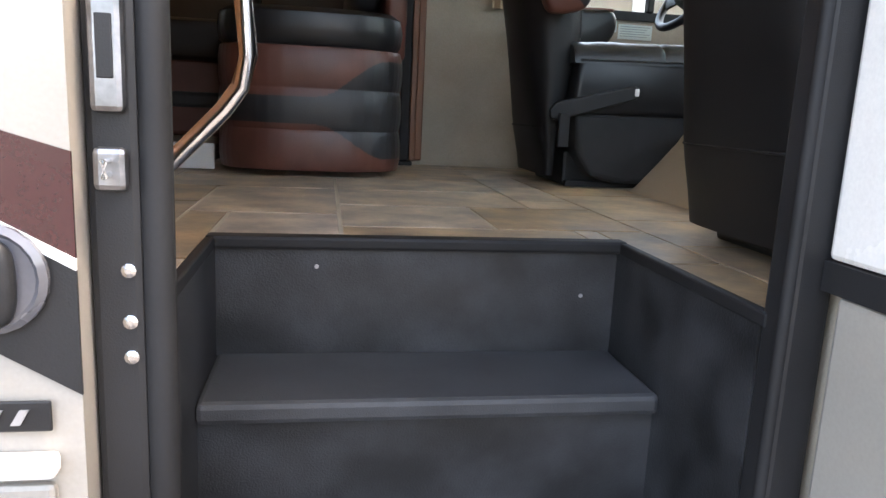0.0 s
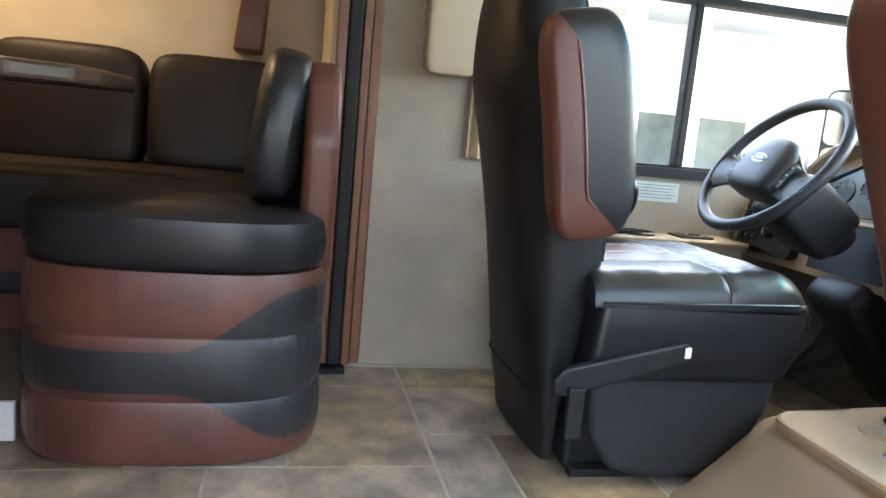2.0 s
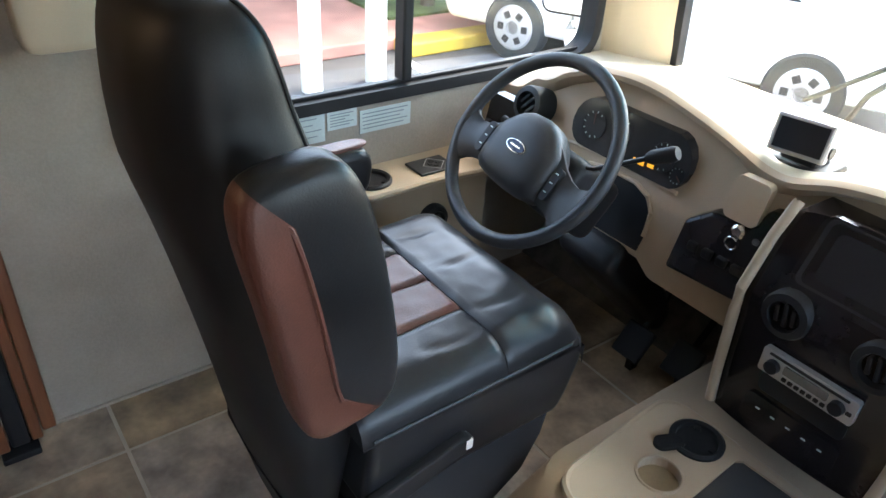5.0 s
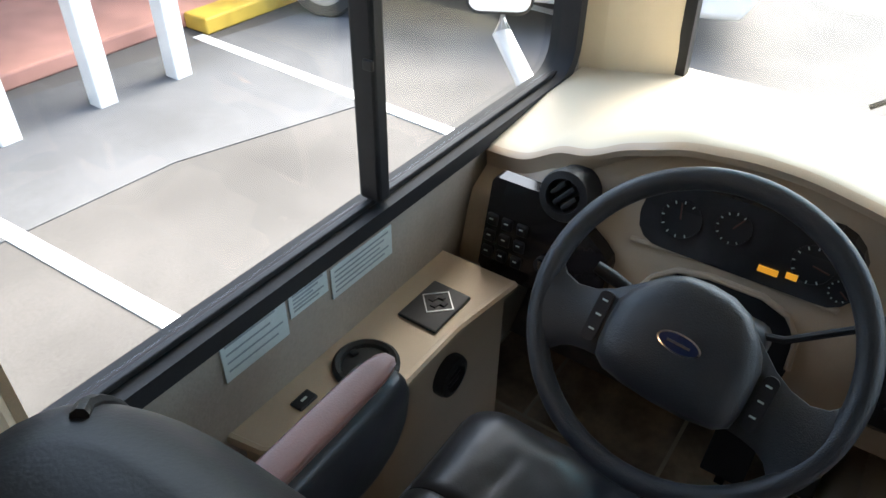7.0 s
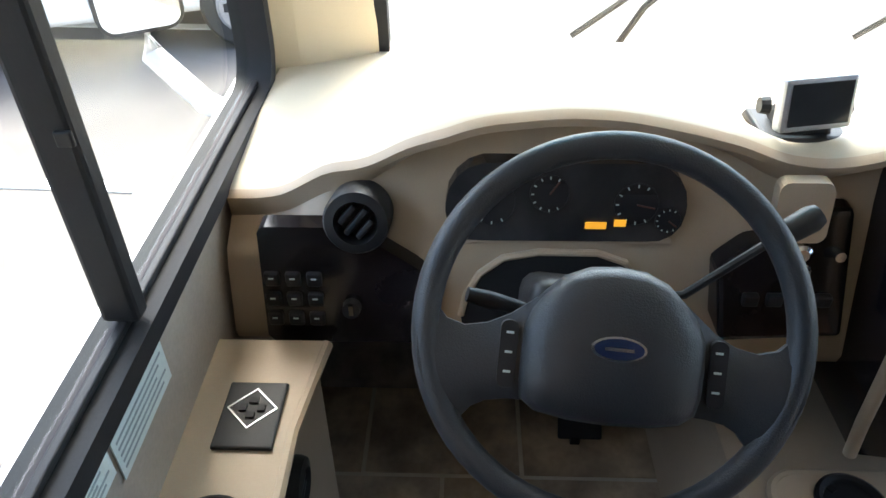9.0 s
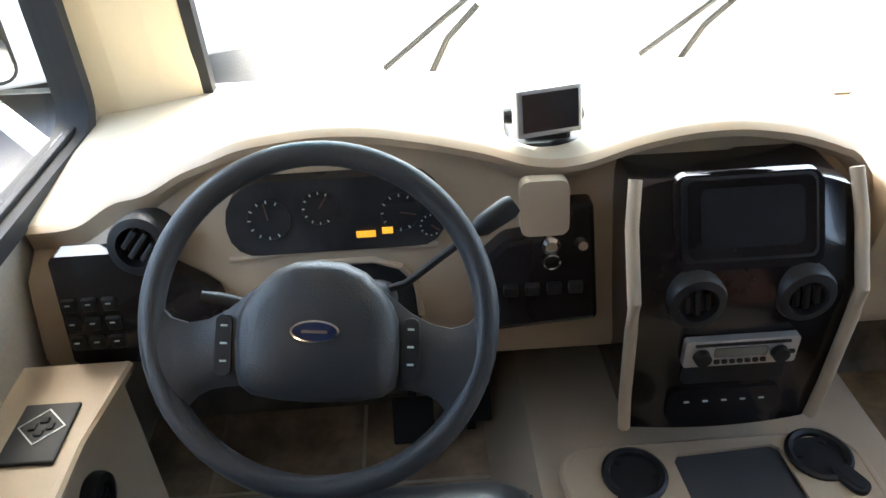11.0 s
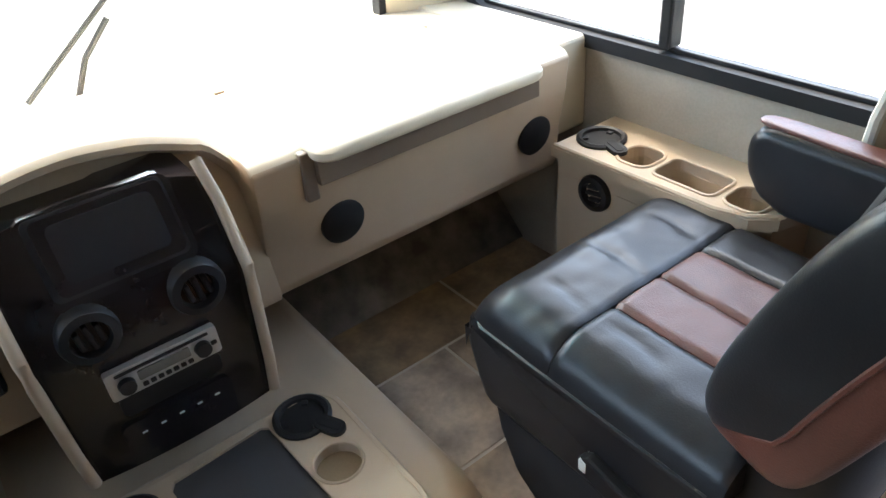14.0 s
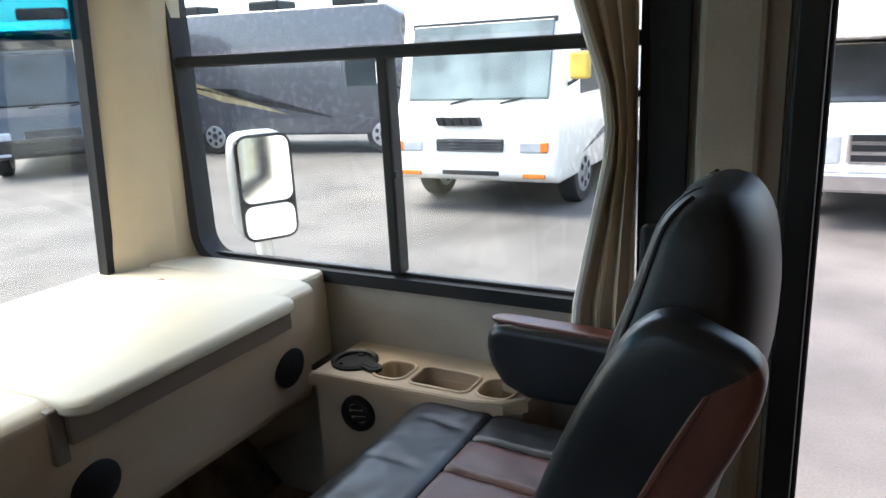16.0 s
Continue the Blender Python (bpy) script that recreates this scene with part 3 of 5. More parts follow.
# ---- cab seats ----
def cab_seat(yc, s, lean, top, label, arm_lean, arm_x, arm_z, shift, head, arm_out):
    """A captain's chair facing the windshield. s: the side of the aisle (+1 or -1 in y); lean: how far the back reclines."""
    st = thing("captain_chair", label, "seat", (1.4, yc, FZ), group="cab seats")
    W = 0.275
    part("pedestal", box(1.2, 1.58, yc - 0.17, yc + 0.17, FZ, FZ + 0.12, 0.01), BLACK, st)
    part("skirt", prism([(1.20, 1.16), (1.215, 1.02), (1.27, 0.94), (1.36, 0.918), (1.5, 0.92), (1.60, 0.99), (1.645, 1.08), (1.66, 1.16)], "y", yc - W + 0.015, yc + W - 0.015, 0.02, 3), SKIRT, st, "black fabric skirt")
    b = prism([(1.18, 1.15), (1.66, 1.15), (1.685, 1.2), (1.71, 1.28), (1.708, 1.33), (1.69, 1.345), (1.2, 1.335)], "y", yc - W, yc + W, 0.022, 3)
    part("seat_base", b, LEATHER, st, smooth=True)
    # sewn cushion top: each panel is crowned and dips into its seams
    def panel(name, x0, x1, y0, y1, material, folds, label=""):
        b = bmesh.new()
        nx, ny = max(8, int((x1 - x0) / 0.009)), max(8, int((y1 - y0) / 0.009))
        grid = []
        for i in range(nx + 1):
            row = []
            for j in range(ny + 1):
                x, y = x0 + (x1 - x0) * i / nx, y0 + (y1 - y0) * j / ny
                z = 1.388 + 0.03 * (x - 1.19)
                for d, outer in ((x - x0, False), (x1 - x, x1 > 1.69), (y - y0, y0 < -W + 0.005), (y1 - y, y1 > W - 0.005)):
                    r, h = (0.08, 0.07) if outer else (0.009, 0.006)
                    if d < r:
                        f = 1 - d / r
                        z -= h * (1 - math.sqrt(max(0.0, 1 - f * f)) if outer else f * f)
                for fx, fy, ln, dirx in folds:
                    u, v = ((x - fx), (y - fy)) if dirx else ((y - fy), (x - fx))
                    if 0 < u < ln:
                        v += 0.02 * math.sin(u * 16)
                        z -= 0.0034 * math.exp(-(v / 0.009) ** 2) * math.sin(u / ln * math.pi)
                z += 0.0025 * noise.noise(Vector((x * 11, (y + yc) * 11, 0.3))) + 0.0016 * noise.noise(Vector((x * 34, (y + yc) * 30, 1.3)))
                row.append(b.verts.new((x, yc + y, z)))
            grid.append(row)
        for r0, r1 in zip(grid, grid[1:]):
            for j in range(ny):
                b.faces.new((r0[j], r0[j + 1], r1[j + 1], r1[j]))
        rim = [v for v in grid[0]] + [r[-1] for r in grid[1:]] + [v for v in grid[-1][-2::-1]] + [r[0] for r in grid[-2:0:-1]]
        low = [b.verts.new((v.co.x, v.co.y, 1.315)) for v in rim]
        for i in range(len(rim)):
            k2 = (i + 1) % len(rim)
            b.faces.new((rim[i], rim[k2], low[k2], low[i]))
        part(name, b, material, st, label, smooth=True)

    panel("front_bolster", 1.50, 1.705, -W, W, LEATHER, [(1.5, -0.13, 0.15, True), (1.5, 0.03, 0.17, True), (1.5, 0.17, 0.13, True)])
    for q in (-1, 1):
        y0, y1 = (-W, -0.118) if q < 0 else (0.118, W)
        panel("side_bolster", 1.18, 1.498, y0, y1, LEATHER, [(1.34, q * 0.18, 0.15, True)])
        y0, y1 = (-0.116, -0.001) if q < 0 else (0.001, 0.116)
        panel("seat_panel", 1.18, 1.498, y0, y1, MAROON, [], "maroon leather centre panel")
    for q in (-1, 1):
        part("piping", tube([(1.2, yc + q * W, 1.325), (1.45, yc + q * W, 1.33), (1.66, yc + q * W, 1.335), (1.695, yc + q * (W - 0.02), 1.335)], 0.004, 6), LEATHER_GREY, st)
    # backrest, a loft of rounded sections
    secs = [(0.935, 1.12, 1.17, 0.19), (1.0, 1.11, 1.17, 0.2), (1.1, 1.085, 1.18, 0.21), (1.25, 1.06, 1.215, 0.218), (1.4, 1.035, 1.24, 0.224), (1.55, 1.01, 1.235, 0.228), (1.68, 0.985, 1.22, 0.228), (1.8, 0.96, 1.195, 0.222),
            (1.88, 0.955, 1.175, 0.2), (1.94, 0.955, 1.16, 0.17), (2.0, 0.96, 1.145, 0.15), (2.05, 0.97, 1.13, 0.138), (2.085, 0.988, 1.105, 0.118), (2.1, 1.01, 1.08, 0.085)]
    secs = [(z, xa + shift, xb + shift - (0.035 if s > 0 and z > 1.45 else 0), hw) for z, xa, xb, hw in secs]
    secs = [(z, xa, xb, hw + head * min(1.0, max(0.0, (z - 1.85) / 0.15))) for z, xa, xb, hw in secs]
    fine_secs = []
    for i in range(len(secs) - 1):
        p = [Vector(secs[max(0, i - 1)]), Vector(secs[i]), Vector(secs[i + 1]), Vector(secs[min(len(secs) - 1, i + 2)])]
        for j in range(3):
            u = j / 3
            fine_secs.append(tuple(0.5 * (2 * p[1] + (p[2] - p[0]) * u + (2 * p[0] - 5 * p[1] + 4 * p[2] - p[3]) * u * u + (3 * p[1] - p[0] - 3 * p[2] + p[3]) * u ** 3)))
    secs = fine_secs + [secs[-1]]
    k = (top - 1.4) / 0.7
    rings = []
    for z, xa, xb, hw in secs:
        zz = z if z < 1.4 else 1.4 + (z - 1.4) * k
        dx = -lean * max(0, zz - 1.35)
        cx, hx = (xa + xb) / 2 + dx, (xb - xa) / 2
        ring = []
        for i in range(40):
            a = 2 * math.pi * i / 40
            c, n = math.cos(a), math.sin(a)
            ring.append((cx + hx * math.copysign(abs(c) ** (0.55 if c > 0 else 0.8), c), yc + hw * math.copysign(abs(n) ** (0.5 if c > 0 else 0.75), n), zz))
        rings.append(ring)
    b = loft(rings)
    part("backrest", b, LEATHER_BACK, st, smooth=True)
    for q in (-0.45, 0.45) if s > 0 else ():
        over = []
        n = q * q
        for z, xa, xb, hw in secs[12:-1]:
            zz = 1.4 + (z - 1.4) * k
            over.append(((xa + xb) / 2 - lean * max(0, zz - 1.35) + (xb - xa) / 2 * math.sqrt(1 - n * n) ** 0.55, yc + q * hw, zz))
        part("stitch_line", tube(over, 0.0026, 6), LEATHER, st, smooth=True)
    # seams on both shoulders of the back
    for q in (-1, 1):
        pts = []
        for z, xa, xb, hw in secs[12:-2]:
            zz = 1.4 + (z - 1.4) * k
            dx = -lean * max(0, zz - 1.35)
            pts.append(((xa + xb) / 2 + dx + (xb - xa) / 2 * 0.77, yc + q * hw * 0.885, zz))
        part("seam", tube(pts, 0.0045, 8), LEATHER_BACK, st, smooth=True)
    # raised aisle armrest
    ya = yc + s * (W + arm_out)
    tilt = Matrix.Rotation(-math.atan(arm_lean), 4, "Y")
    b = pillow((0, 0, 0), (0.175, 0.092, 0.44), 4.2, 16)
    for co, no in (((-0.022, 0, 0), (1, 0, 0)), ((-0.022, 0, 0.16), (1, 0, 0.6)), ((-0.022, 0, -0.13), (1, 0, 0.9))):
        bmesh.ops.bisect_plane(b, geom=b.verts[:] + b.edges[:] + b.faces[:], dist=1e-5, plane_co=co, plane_no=no)
    for f in b.faces:
        c = f.calc_center_median()
        f.material_index = 1 if (c.x > -0.022 - 0.6 * max(0.0, c.z - 0.16) + 0.9 * max(0.0, -0.13 - c.z)) else 0
    for v in b.verts:
        v.co.x += 0.02 * math.cos(v.co.z * 5) - 0.01
    bmesh.ops.transform(b, matrix=Matrix.Translation((arm_x + 0.012, ya, arm_z)) @ tilt, verts=b.verts)
    arm = part("aisle_armrest", b, None, st, "raised maroon and black leather armrest", smooth=True, mats=[MAROON, LEATHER])
    for q in (-1, 1):
        pts = []
        for i in range(13):
            z = -0.165 + i * 0.0295
            x = -0.026 - 0.6 * max(0.0, z - 0.16) + 0.9 * max(0.0, -0.13 - z) + 0.02 * math.cos(z * 5) - 0.01
            pts.append(Matrix.Translation((arm_x + 0.012, ya, arm_z)) @ tilt @ Vector((x, q * 0.046 * (1 - (abs(z) / 0.225) ** 6), z)))
        part("piping", tube(pts, 0.004, 6), MAROON, arm, smooth=True)
    # lowered wall-side armrest
    yo = yc - s * (W + 0.045)
    prof = [(1.15, 1.43), (1.36, 1.405), (1.45, 1.405), (1.505, 1.43), (1.535, 1.475), (1.543, 1.52), (1.535, 1.555), (1.505, 1.572), (1.17, 1.562)]
    arm = part("wall_armrest", prism(prof, "y", yo - 0.038, yo + 0.038, 0.024, 4), LEATHER, st, smooth=True)
    part("armrest_pad", pillow((1.35, yo, 1.566), (0.37, 0.05, 0.014), 4, 6, Matrix.Rotation(radians(-2), 4, "Y")), MAROON, arm, "maroon armrest top", smooth=True)
    part("skirt_seam", tube([(1.083 + shift + (0.022 if abs(i) == 4 else 0.006 * abs(i) / 3), yc + i * 0.047, 1.1) for i in range(-4, 5)], 0.003, 6), RUBBER, st)
    # recline lever and its white tip
    yl = yc + s * (W + 0.01)
    xl0 = 0.16 if s > 0 else 0.0
    lv = part("recline_lever", prism([(1.105 + xl0, 1.13 + xl0 * 0.3), (1.13 + xl0, 1.125 + xl0 * 0.3), (1.40, 1.205), (1.41, 1.235), (1.39, 1.25), (1.34, 1.238), (1.12 + xl0, 1.185 + xl0 * 0.25), (1.1 + xl0, 1.16 + xl0 * 0.3)], "y", yl - 0.012, yl + 0.012, 0.006), BLACK, st)
    part("lever_tip", box(1.388, 1.404, yl - 0.014, yl + 0.014, 1.215, 1.24, 0.003), WHITE_FLAT, lv, "white lever tip")
    part("bracket", box(1.13 + xl0, 1.165 + xl0, yl - 0.03, yl - 0.01, 1.04, 1.15, 0.003), BLACK, st)
    part("slide_rail", box(1.2, 1.58, yc - 0.21, yc - 0.18, FZ, FZ + 0.02, 0.003), BLACK, st)
    return st


cab_seat(3.225, -1, 0.0, 2.038, "black leather captain's chair with maroon panels at the steering wheel", 0.17, 1.08, 1.68, 0.0, 0.032, 0.035)
cab_seat(1.845, 1, 0.0, 1.945, "black leather captain's chair with maroon panels by the entry door", 0.42, 1.085, 1.62, 0.01, 0.006, -0.045)

# ---- dashboard ----
dash = thing("dashboard", "tan moulded dashboard with twin hoods and cream top", "dashboard", (2.2, 2.6, 1.3), kind="structure")


def zknot(y):
    """The height of the dashboard's front lip along the coach's width."""
    knots = [(2.33, 1.575), (2.345, 1.62), (2.38, 1.662), (2.475, 1.698), (2.577, 1.715), (2.66, 1.712), (2.746, 1.695), (2.826, 1.658), (2.876, 1.648), (2.93, 1.662), (2.97, 1.688), (3.05, 1.716), (3.156, 1.738),
             (3.24, 1.742), (3.36, 1.728), (3.474, 1.68), (3.516, 1.645), (3.60, 1.625), (3.64, 1.585), (3.68, 1.572), (3.76, 1.57)]
    if y <= knots[0][0]:
        return knots[0][1]
    for (a, za), (c, zc) in zip(knots, knots[1:]):
        if y <= c:
            f = (y - a) / (c - a)
            return za + (zc - za) * f
    return knots[-1][1]


def ztop(y):
    return sum(zknot(max(2.33, y + d)) for d in (-0.03, -0.02, -0.01, 0, 0.01, 0.02, 0.03)) / 7 if y > 2.4 else zknot(y)


def xlip(y):
    """How far back the lip runs: straight over the stack, drawn back at the ends."""
    return 2.055 + 0.03 * math.exp(-((y - 2.9) / 0.09) ** 2) + 0.05 * max(0.0, min(1.0, (y - 3.4) / 0.25))


def xface(z):
    """The sloping face under the lip."""
    return 2.066 + (z - 1.53) * 0.28


def dash_row(y):
    zt, xl = ztop(y), xlip(y)
    bump = zt - 1.6
    zb = 1.338 - 0.028 * max(0.0, min(1.0, (3.1 - y) / 0.05))
    zm = min(1.54, zt - 0.075)
    xr = max(xl + 0.006, xface(zt - 0.05) + 0.012)
    return [(2.69, y, 1.585), (2.5, y, 1.592), (2.35, y, 1.6 + bump * 0.25), (2.2, y, 1.6 + bump * 0.75), (xl + 0.05, y, zt + 0.004), (xl + 0.012, y, zt), (xl, y, zt - 0.009),
            (xl + 0.003, y, zt - 0.022), (xr, y, zt - 0.045), (xface(zm) + 0.004, y, zm), (xface(1.46), y, 1.46), (xface(zb + 0.02), y, zb + 0.02), (xface(zb) + 0.012, y, zb), (2.3, y, zb + 0.05), (2.69, y, zb + 0.05)]


ys = [2.33 + i * 0.0145 for i in range(99)]
b = loft([dash_row(y) for y in ys], closed=True)
bmesh.ops.recalc_face_normals(b, faces=b.faces)
for f in b.faces:
    c = f.calc_center_median()
    f.material_index = 1 if (c.x > xlip(c.y) + 0.025 and c.z > 1.57 and f.normal.z > -0.2 and c.z > ztop(c.y) - 0.03 or c.x > 2.12 and c.z > 1.55) else 0
part("driver_moulding", b, None, dash, smooth=True, mats=[TAN, CREAM])
# passenger side of the dashboard
prof = [(2.69, 1.585), (2.2, 1.605), (2.04, 1.608), (2.015, 1.602), (2.0, 1.588), (2.01, 1.5), (2.03, 1.41), (2.036, 1.32), (2.045, 1.298), (2.07, 1.29), (2.69, 1.31)]
b = prism(prof, "y", 1.545, 2.335, 0.006, 2)
for f in b.faces:
    c = f.calc_center_median()
    f.material_index = 1 if c.z > 1.592 else 0
part("passenger_moulding", b, None, dash, smooth=True, mats=[TAN, CREAM])
part("end_filler", box(2.06, 2.69, YR, 1.5445, 1.36, 1.597, 0.01), CREAM, dash)
# fold-up table lid; its slot and notch are blocks in the recess's shade colour
part("lid_slot_shade", box(1.985, 2.1, 1.655, 2.215, 1.53, 1.584, 0.002), TAN_SHADED, dash, "brown block coloured as the shaded slot under the lid")
part("lid_notch_shade", box(1.994, 2.1, 2.2155, 2.242, 1.5, 1.6, 0.004), TAN_SHADED, dash)
ring = rrect(1.945, 2.385, 1.665, 2.225, 0.035)
rings = []
for z, d in ((1.585, 0.012), (1.587, 0.004), (1.593, 0.0), (1.606, 0.0), (1.612, 0.004), (1.615, 0.014)):
    rings.append([(x, y, z) for x, y in rrect(1.945 + d, 2.385, 1.665 + d, 2.225 - d, 0.035)])
lid = part("table_lid", loft(rings), CREAM, dash, "cream fold-out table lid", smooth=True)
part("lid_gap", box(2.402, 2.416, 1.645, 2.228, 1.59, 1.6025), TAN_SHADED, dash)


def speaker(y, z, x=1.985):
    sp = part("speaker_grille", lathe([(0.049, -0.004), (0.049, 0.006), (0.04, 0.011), (0.001, 0.014)], (0, 0, 0), None, 24), BLACK, dash, "round black speaker grille", smooth=True)
    sp.matrix_world = pose(x, y, z, 0, -96, 0)
    return sp


speaker(2.165, 1.415, 2.027)
speaker(1.634, 1.415, 2.027)


def round_vent(c, r, m, parent, mat_=BLACK, turn=8):
    v = part("air_vent", lathe([(r, -0.055), (r, 0.004), (r * 0.93, 0.012), (r * 0.66, 0.015), (r * 0.6, 0.004), (r * 0.54, -0.012), (0.001, -0.014)], (0, 0, 0), None, 28), mat_, parent, "round black air vent", smooth=True)
    v.matrix_world = Matrix.Translation(c) @ m
    bpy.context.view_layer.update()
    for k in (-1, 0, 1):
        h = r * (0.5 if k == 0 else 0.36)
        f = part("vane", box(-h, h, k * r * 0.34 - r * 0.1, k * r * 0.34 + r * 0.1, -0.013, 0.01, 0.003), BLACK, v)
        f.matrix_basis = Matrix.Rotation(radians(turn), 4, "Z")
        f.matrix_parent_inverse = Matrix()
    return v


FACE = Matrix.Rotation(radians(-72), 4, "Y")
# instrument cluster
ring = [(y, z) for y, z in rrect(3.045, 3.405, 1.525, 1.648, 0.055)]
ring = [(y, z + 0.02 * math.cos((y - 3.22) * 8) - 0.012) for y, z in ring]
cl = part("instrument_cluster", loft([[(2.062 + (z - 1.53) * 0.2 + d, y, z) for y, z in ring] for d in (-0.006, 0.03)]), CLUSTERM, dash, "black instrument cluster with round dials")
for y, z, r in ((3.335, 1.585, 0.036), (3.25, 1.6, 0.03), (3.12, 1.585, 0.034), (3.07, 1.56, 0.02)):
    d = part("dial", lathe([(r, 0), (r, 0.003), (r * 0.94, 0.003), (r * 0.94, 0.001), (0.001, 0.001)], (0, 0, 0), None, 24), BLACK, cl)
    d.matrix_world = pose(2.056 + (z - 1.53) * 0.2, y, z, 0, -75, 0)
    bpy.context.view_layer.update()
    nd = part("needle", box(-0.0012, 0.0012, 0, r * 0.8, 0.003, 0.0045), MAROON, d)
    nd.matrix_basis, nd.matrix_parent_inverse = Matrix.Rotation(y * 9, 4, "Z"), Matrix()
    for i in range(9):
        tk = part("tick", box(-0.001, 0.001, r * 0.78, r * 0.92, 0.003, 0.004), PAPER, d)
        tk.matrix_basis, tk.matrix_parent_inverse = Matrix.Rotation(radians(-120 + i * 30), 4, "Z"), Matrix()
for y, z, w in ((3.178, 1.552, 0.016), (3.142, 1.557, 0.009)):
    part("telltale", box(2.056, 2.059, y - w, y + w, z - 0.006, z + 0.006, 0.001), CLUSTERGLOW, cl, "lit amber warning lamp")
# black plate stands for the shaded opening round the steering column, with its moulded rim
arch = [(3.095, 1.40), (3.1, 1.455), (3.125, 1.487), (3.17, 1.502), (3.26, 1.502), (3.315, 1.492), (3.352, 1.465), (3.372, 1.43), (3.38, 1.395)]
part("column_opening_shade", loft([[(xface(z) - d, y, z) for y, z in arch + [(3.375, 1.36), (3.1, 1.36)]] for d in (-0.02, 0.003)]), RUBBER, dash, "black plate for the shaded opening round the column")
part("opening_rim", tube([(xface(z) - 0.004, y, z) for y, z in arch], 0.006, 8), TAN, dash, smooth=True)
part("rim_ledge", tube([(xface(1.525) - 0.003, y, 1.525 - 0.25 * (y - 3.2) ** 2) for y in (3.06, 3.12, 3.2, 3.28, 3.36, 3.41)], 0.006, 8), TAN, dash, smooth=True)
# left switch panel and vent
ring = [(3.688, 1.375), (3.688, 1.55), (3.684, 1.557), (3.676, 1.56), (3.57, 1.56), (3.51, 1.535), (3.45, 1.497), (3.43, 1.48), (3.425, 1.465), (3.425, 1.375), (3.435, 1.365), (3.678, 1.365)]
swp = part("switch_panel", loft([[(2.02 + (z - 1.45) * 0.22 + d, y, z) for y, z in ring] for d in (-0.012, 0.02)]), GLOSS, dash, "dark gloss switch panel")
for i in range(3):
    for j in range(3):
        y, z = 3.672 - i * 0.033, 1.475 - j * 0.034
        part("switch", box(2.002 + (z - 1.45) * 0.22, 2.015 + (z - 1.45) * 0.22, y - 0.012, y + 0.012, z - 0.013, z + 0.013, 0.004), BLACK, swp)
        part("mark", box(2.0 + (z - 1.45) * 0.22, 2.003 + (z - 1.45) * 0.22, y - 0.004, y + 0.004, z + 0.004, z + 0.006), PAPER, swp)
part("lamp_knob", lathe([(0.016, -0.02), (0.014, 0.012)], (2.0, 3.55, 1.43), Matrix.Rotation(radians(-78), 4, "Y"), 16), BLACK, swp)
part("knob_mark", box(1.985, 1.99, 3.546, 3.553, 1.425, 1.445), CHROME, swp)
round_vent((2.03, 3.535, 1.575), 0.05, FACE, dash, turn=-40)
# switch pod right of the column and the key
pod = part("switch_pod", prism([(2.80, 1.41), (2.985, 1.40), (2.995, 1.5), (2.95, 1.535), (2.86, 1.545), (2.84, 1.585), (2.80, 1.585)], "x", 1.975, 2.06, 0.008), GLOSS, dash, "dark gloss switch pod with ignition key")
for v in pod.data.vertices:
    v.co.x += (v.co.z - 1.42) * 0.5
for i in range(4):
    y = 2.945 - i * 0.036
    part("switch", box(1.986, 2.0, y - 0.012, y + 0.012, 1.455, 1.475, 0.003), BLACK, pod)
part("key_bezel", lathe([(0.016, -0.02), (0.016, 0.012), (0.010, 0.016)], (2.035, 2.875, 1.525), Matrix.Rotation(radians(-80), 4, "Y"), 16), CHROME, pod)
part("key_ring", tube([(2.01, 2.875 + 0.014 * math.cos(a * 0.6), 1.505 + 0.014 * math.sin(a * 0.6)) for a in range(11)], 0.0018, 6, closed=True), CHROME, pod, smooth=True)
part("ash_door", loft([[(2.03 + (z - 1.5) * 0.25 + d, y, z) for y, z in rrect(2.845, 2.925, 1.545, 1.635, 0.015)] for d in (-0.012, 0.01)]), TAN, dash)
part("plug", lathe([(0.008, 0), (0.008, 0.02)], (2.03, 2.825, 1.53), Matrix.Rotation(radians(-80), 4, "Y"), 12), CHROME, pod)
# centre stack
SX = lambda z: 1.905 + max(0.0, z - 1.5) * 0.55
rings = []
for z, hw in ((1.215, 0.155), (1.225, 0.16), (1.3, 0.165), (1.45, 0.17), (1.5, 0.17), (1.58, 0.17), (1.62, 0.168)):
    rings.append([(SX(z) - 0.012 + 0.5 * ((i - 6) / 6 * hw) ** 2, 2.592 + (i - 6) / 6 * hw, z) for i in range(13)] + [(2.2, 2.592 + hw, z), (2.2, 2.592 - hw, z)])
top_ring = []
for i in range(13):
    y = 2.592 + (i - 6) / 6 * 0.164
    z = ztop(y) - 0.042
    top_ring.append((SX(z) - 0.012 + 0.5 * ((i - 6) / 6 * 0.164) ** 2, y, z))
rings.append(top_ring + [(2.2, 2.756, 1.64), (2.2, 2.428, 1.64)])
stack = part("centre_stack", loft(rings), GLOSS, dash, "dark gloss centre stack with radio and dials", smooth=True)
for q in (-1, 1):
    pts = [(SX(z) - 0.008, 2.592 + q * (hw + 0.006), z) for z, hw in ((1.225, 0.158), (1.3, 0.164), (1.45, 0.17), (1.5, 0.171), (1.6, 0.171), (1.665, 0.163))]
    part("side_trim", tube(pts, 0.0105, 10), TAN, stack, "tan trim strip", smooth=True)
tilt = Matrix.Rotation(math.atan(0.30), 4, "Y")


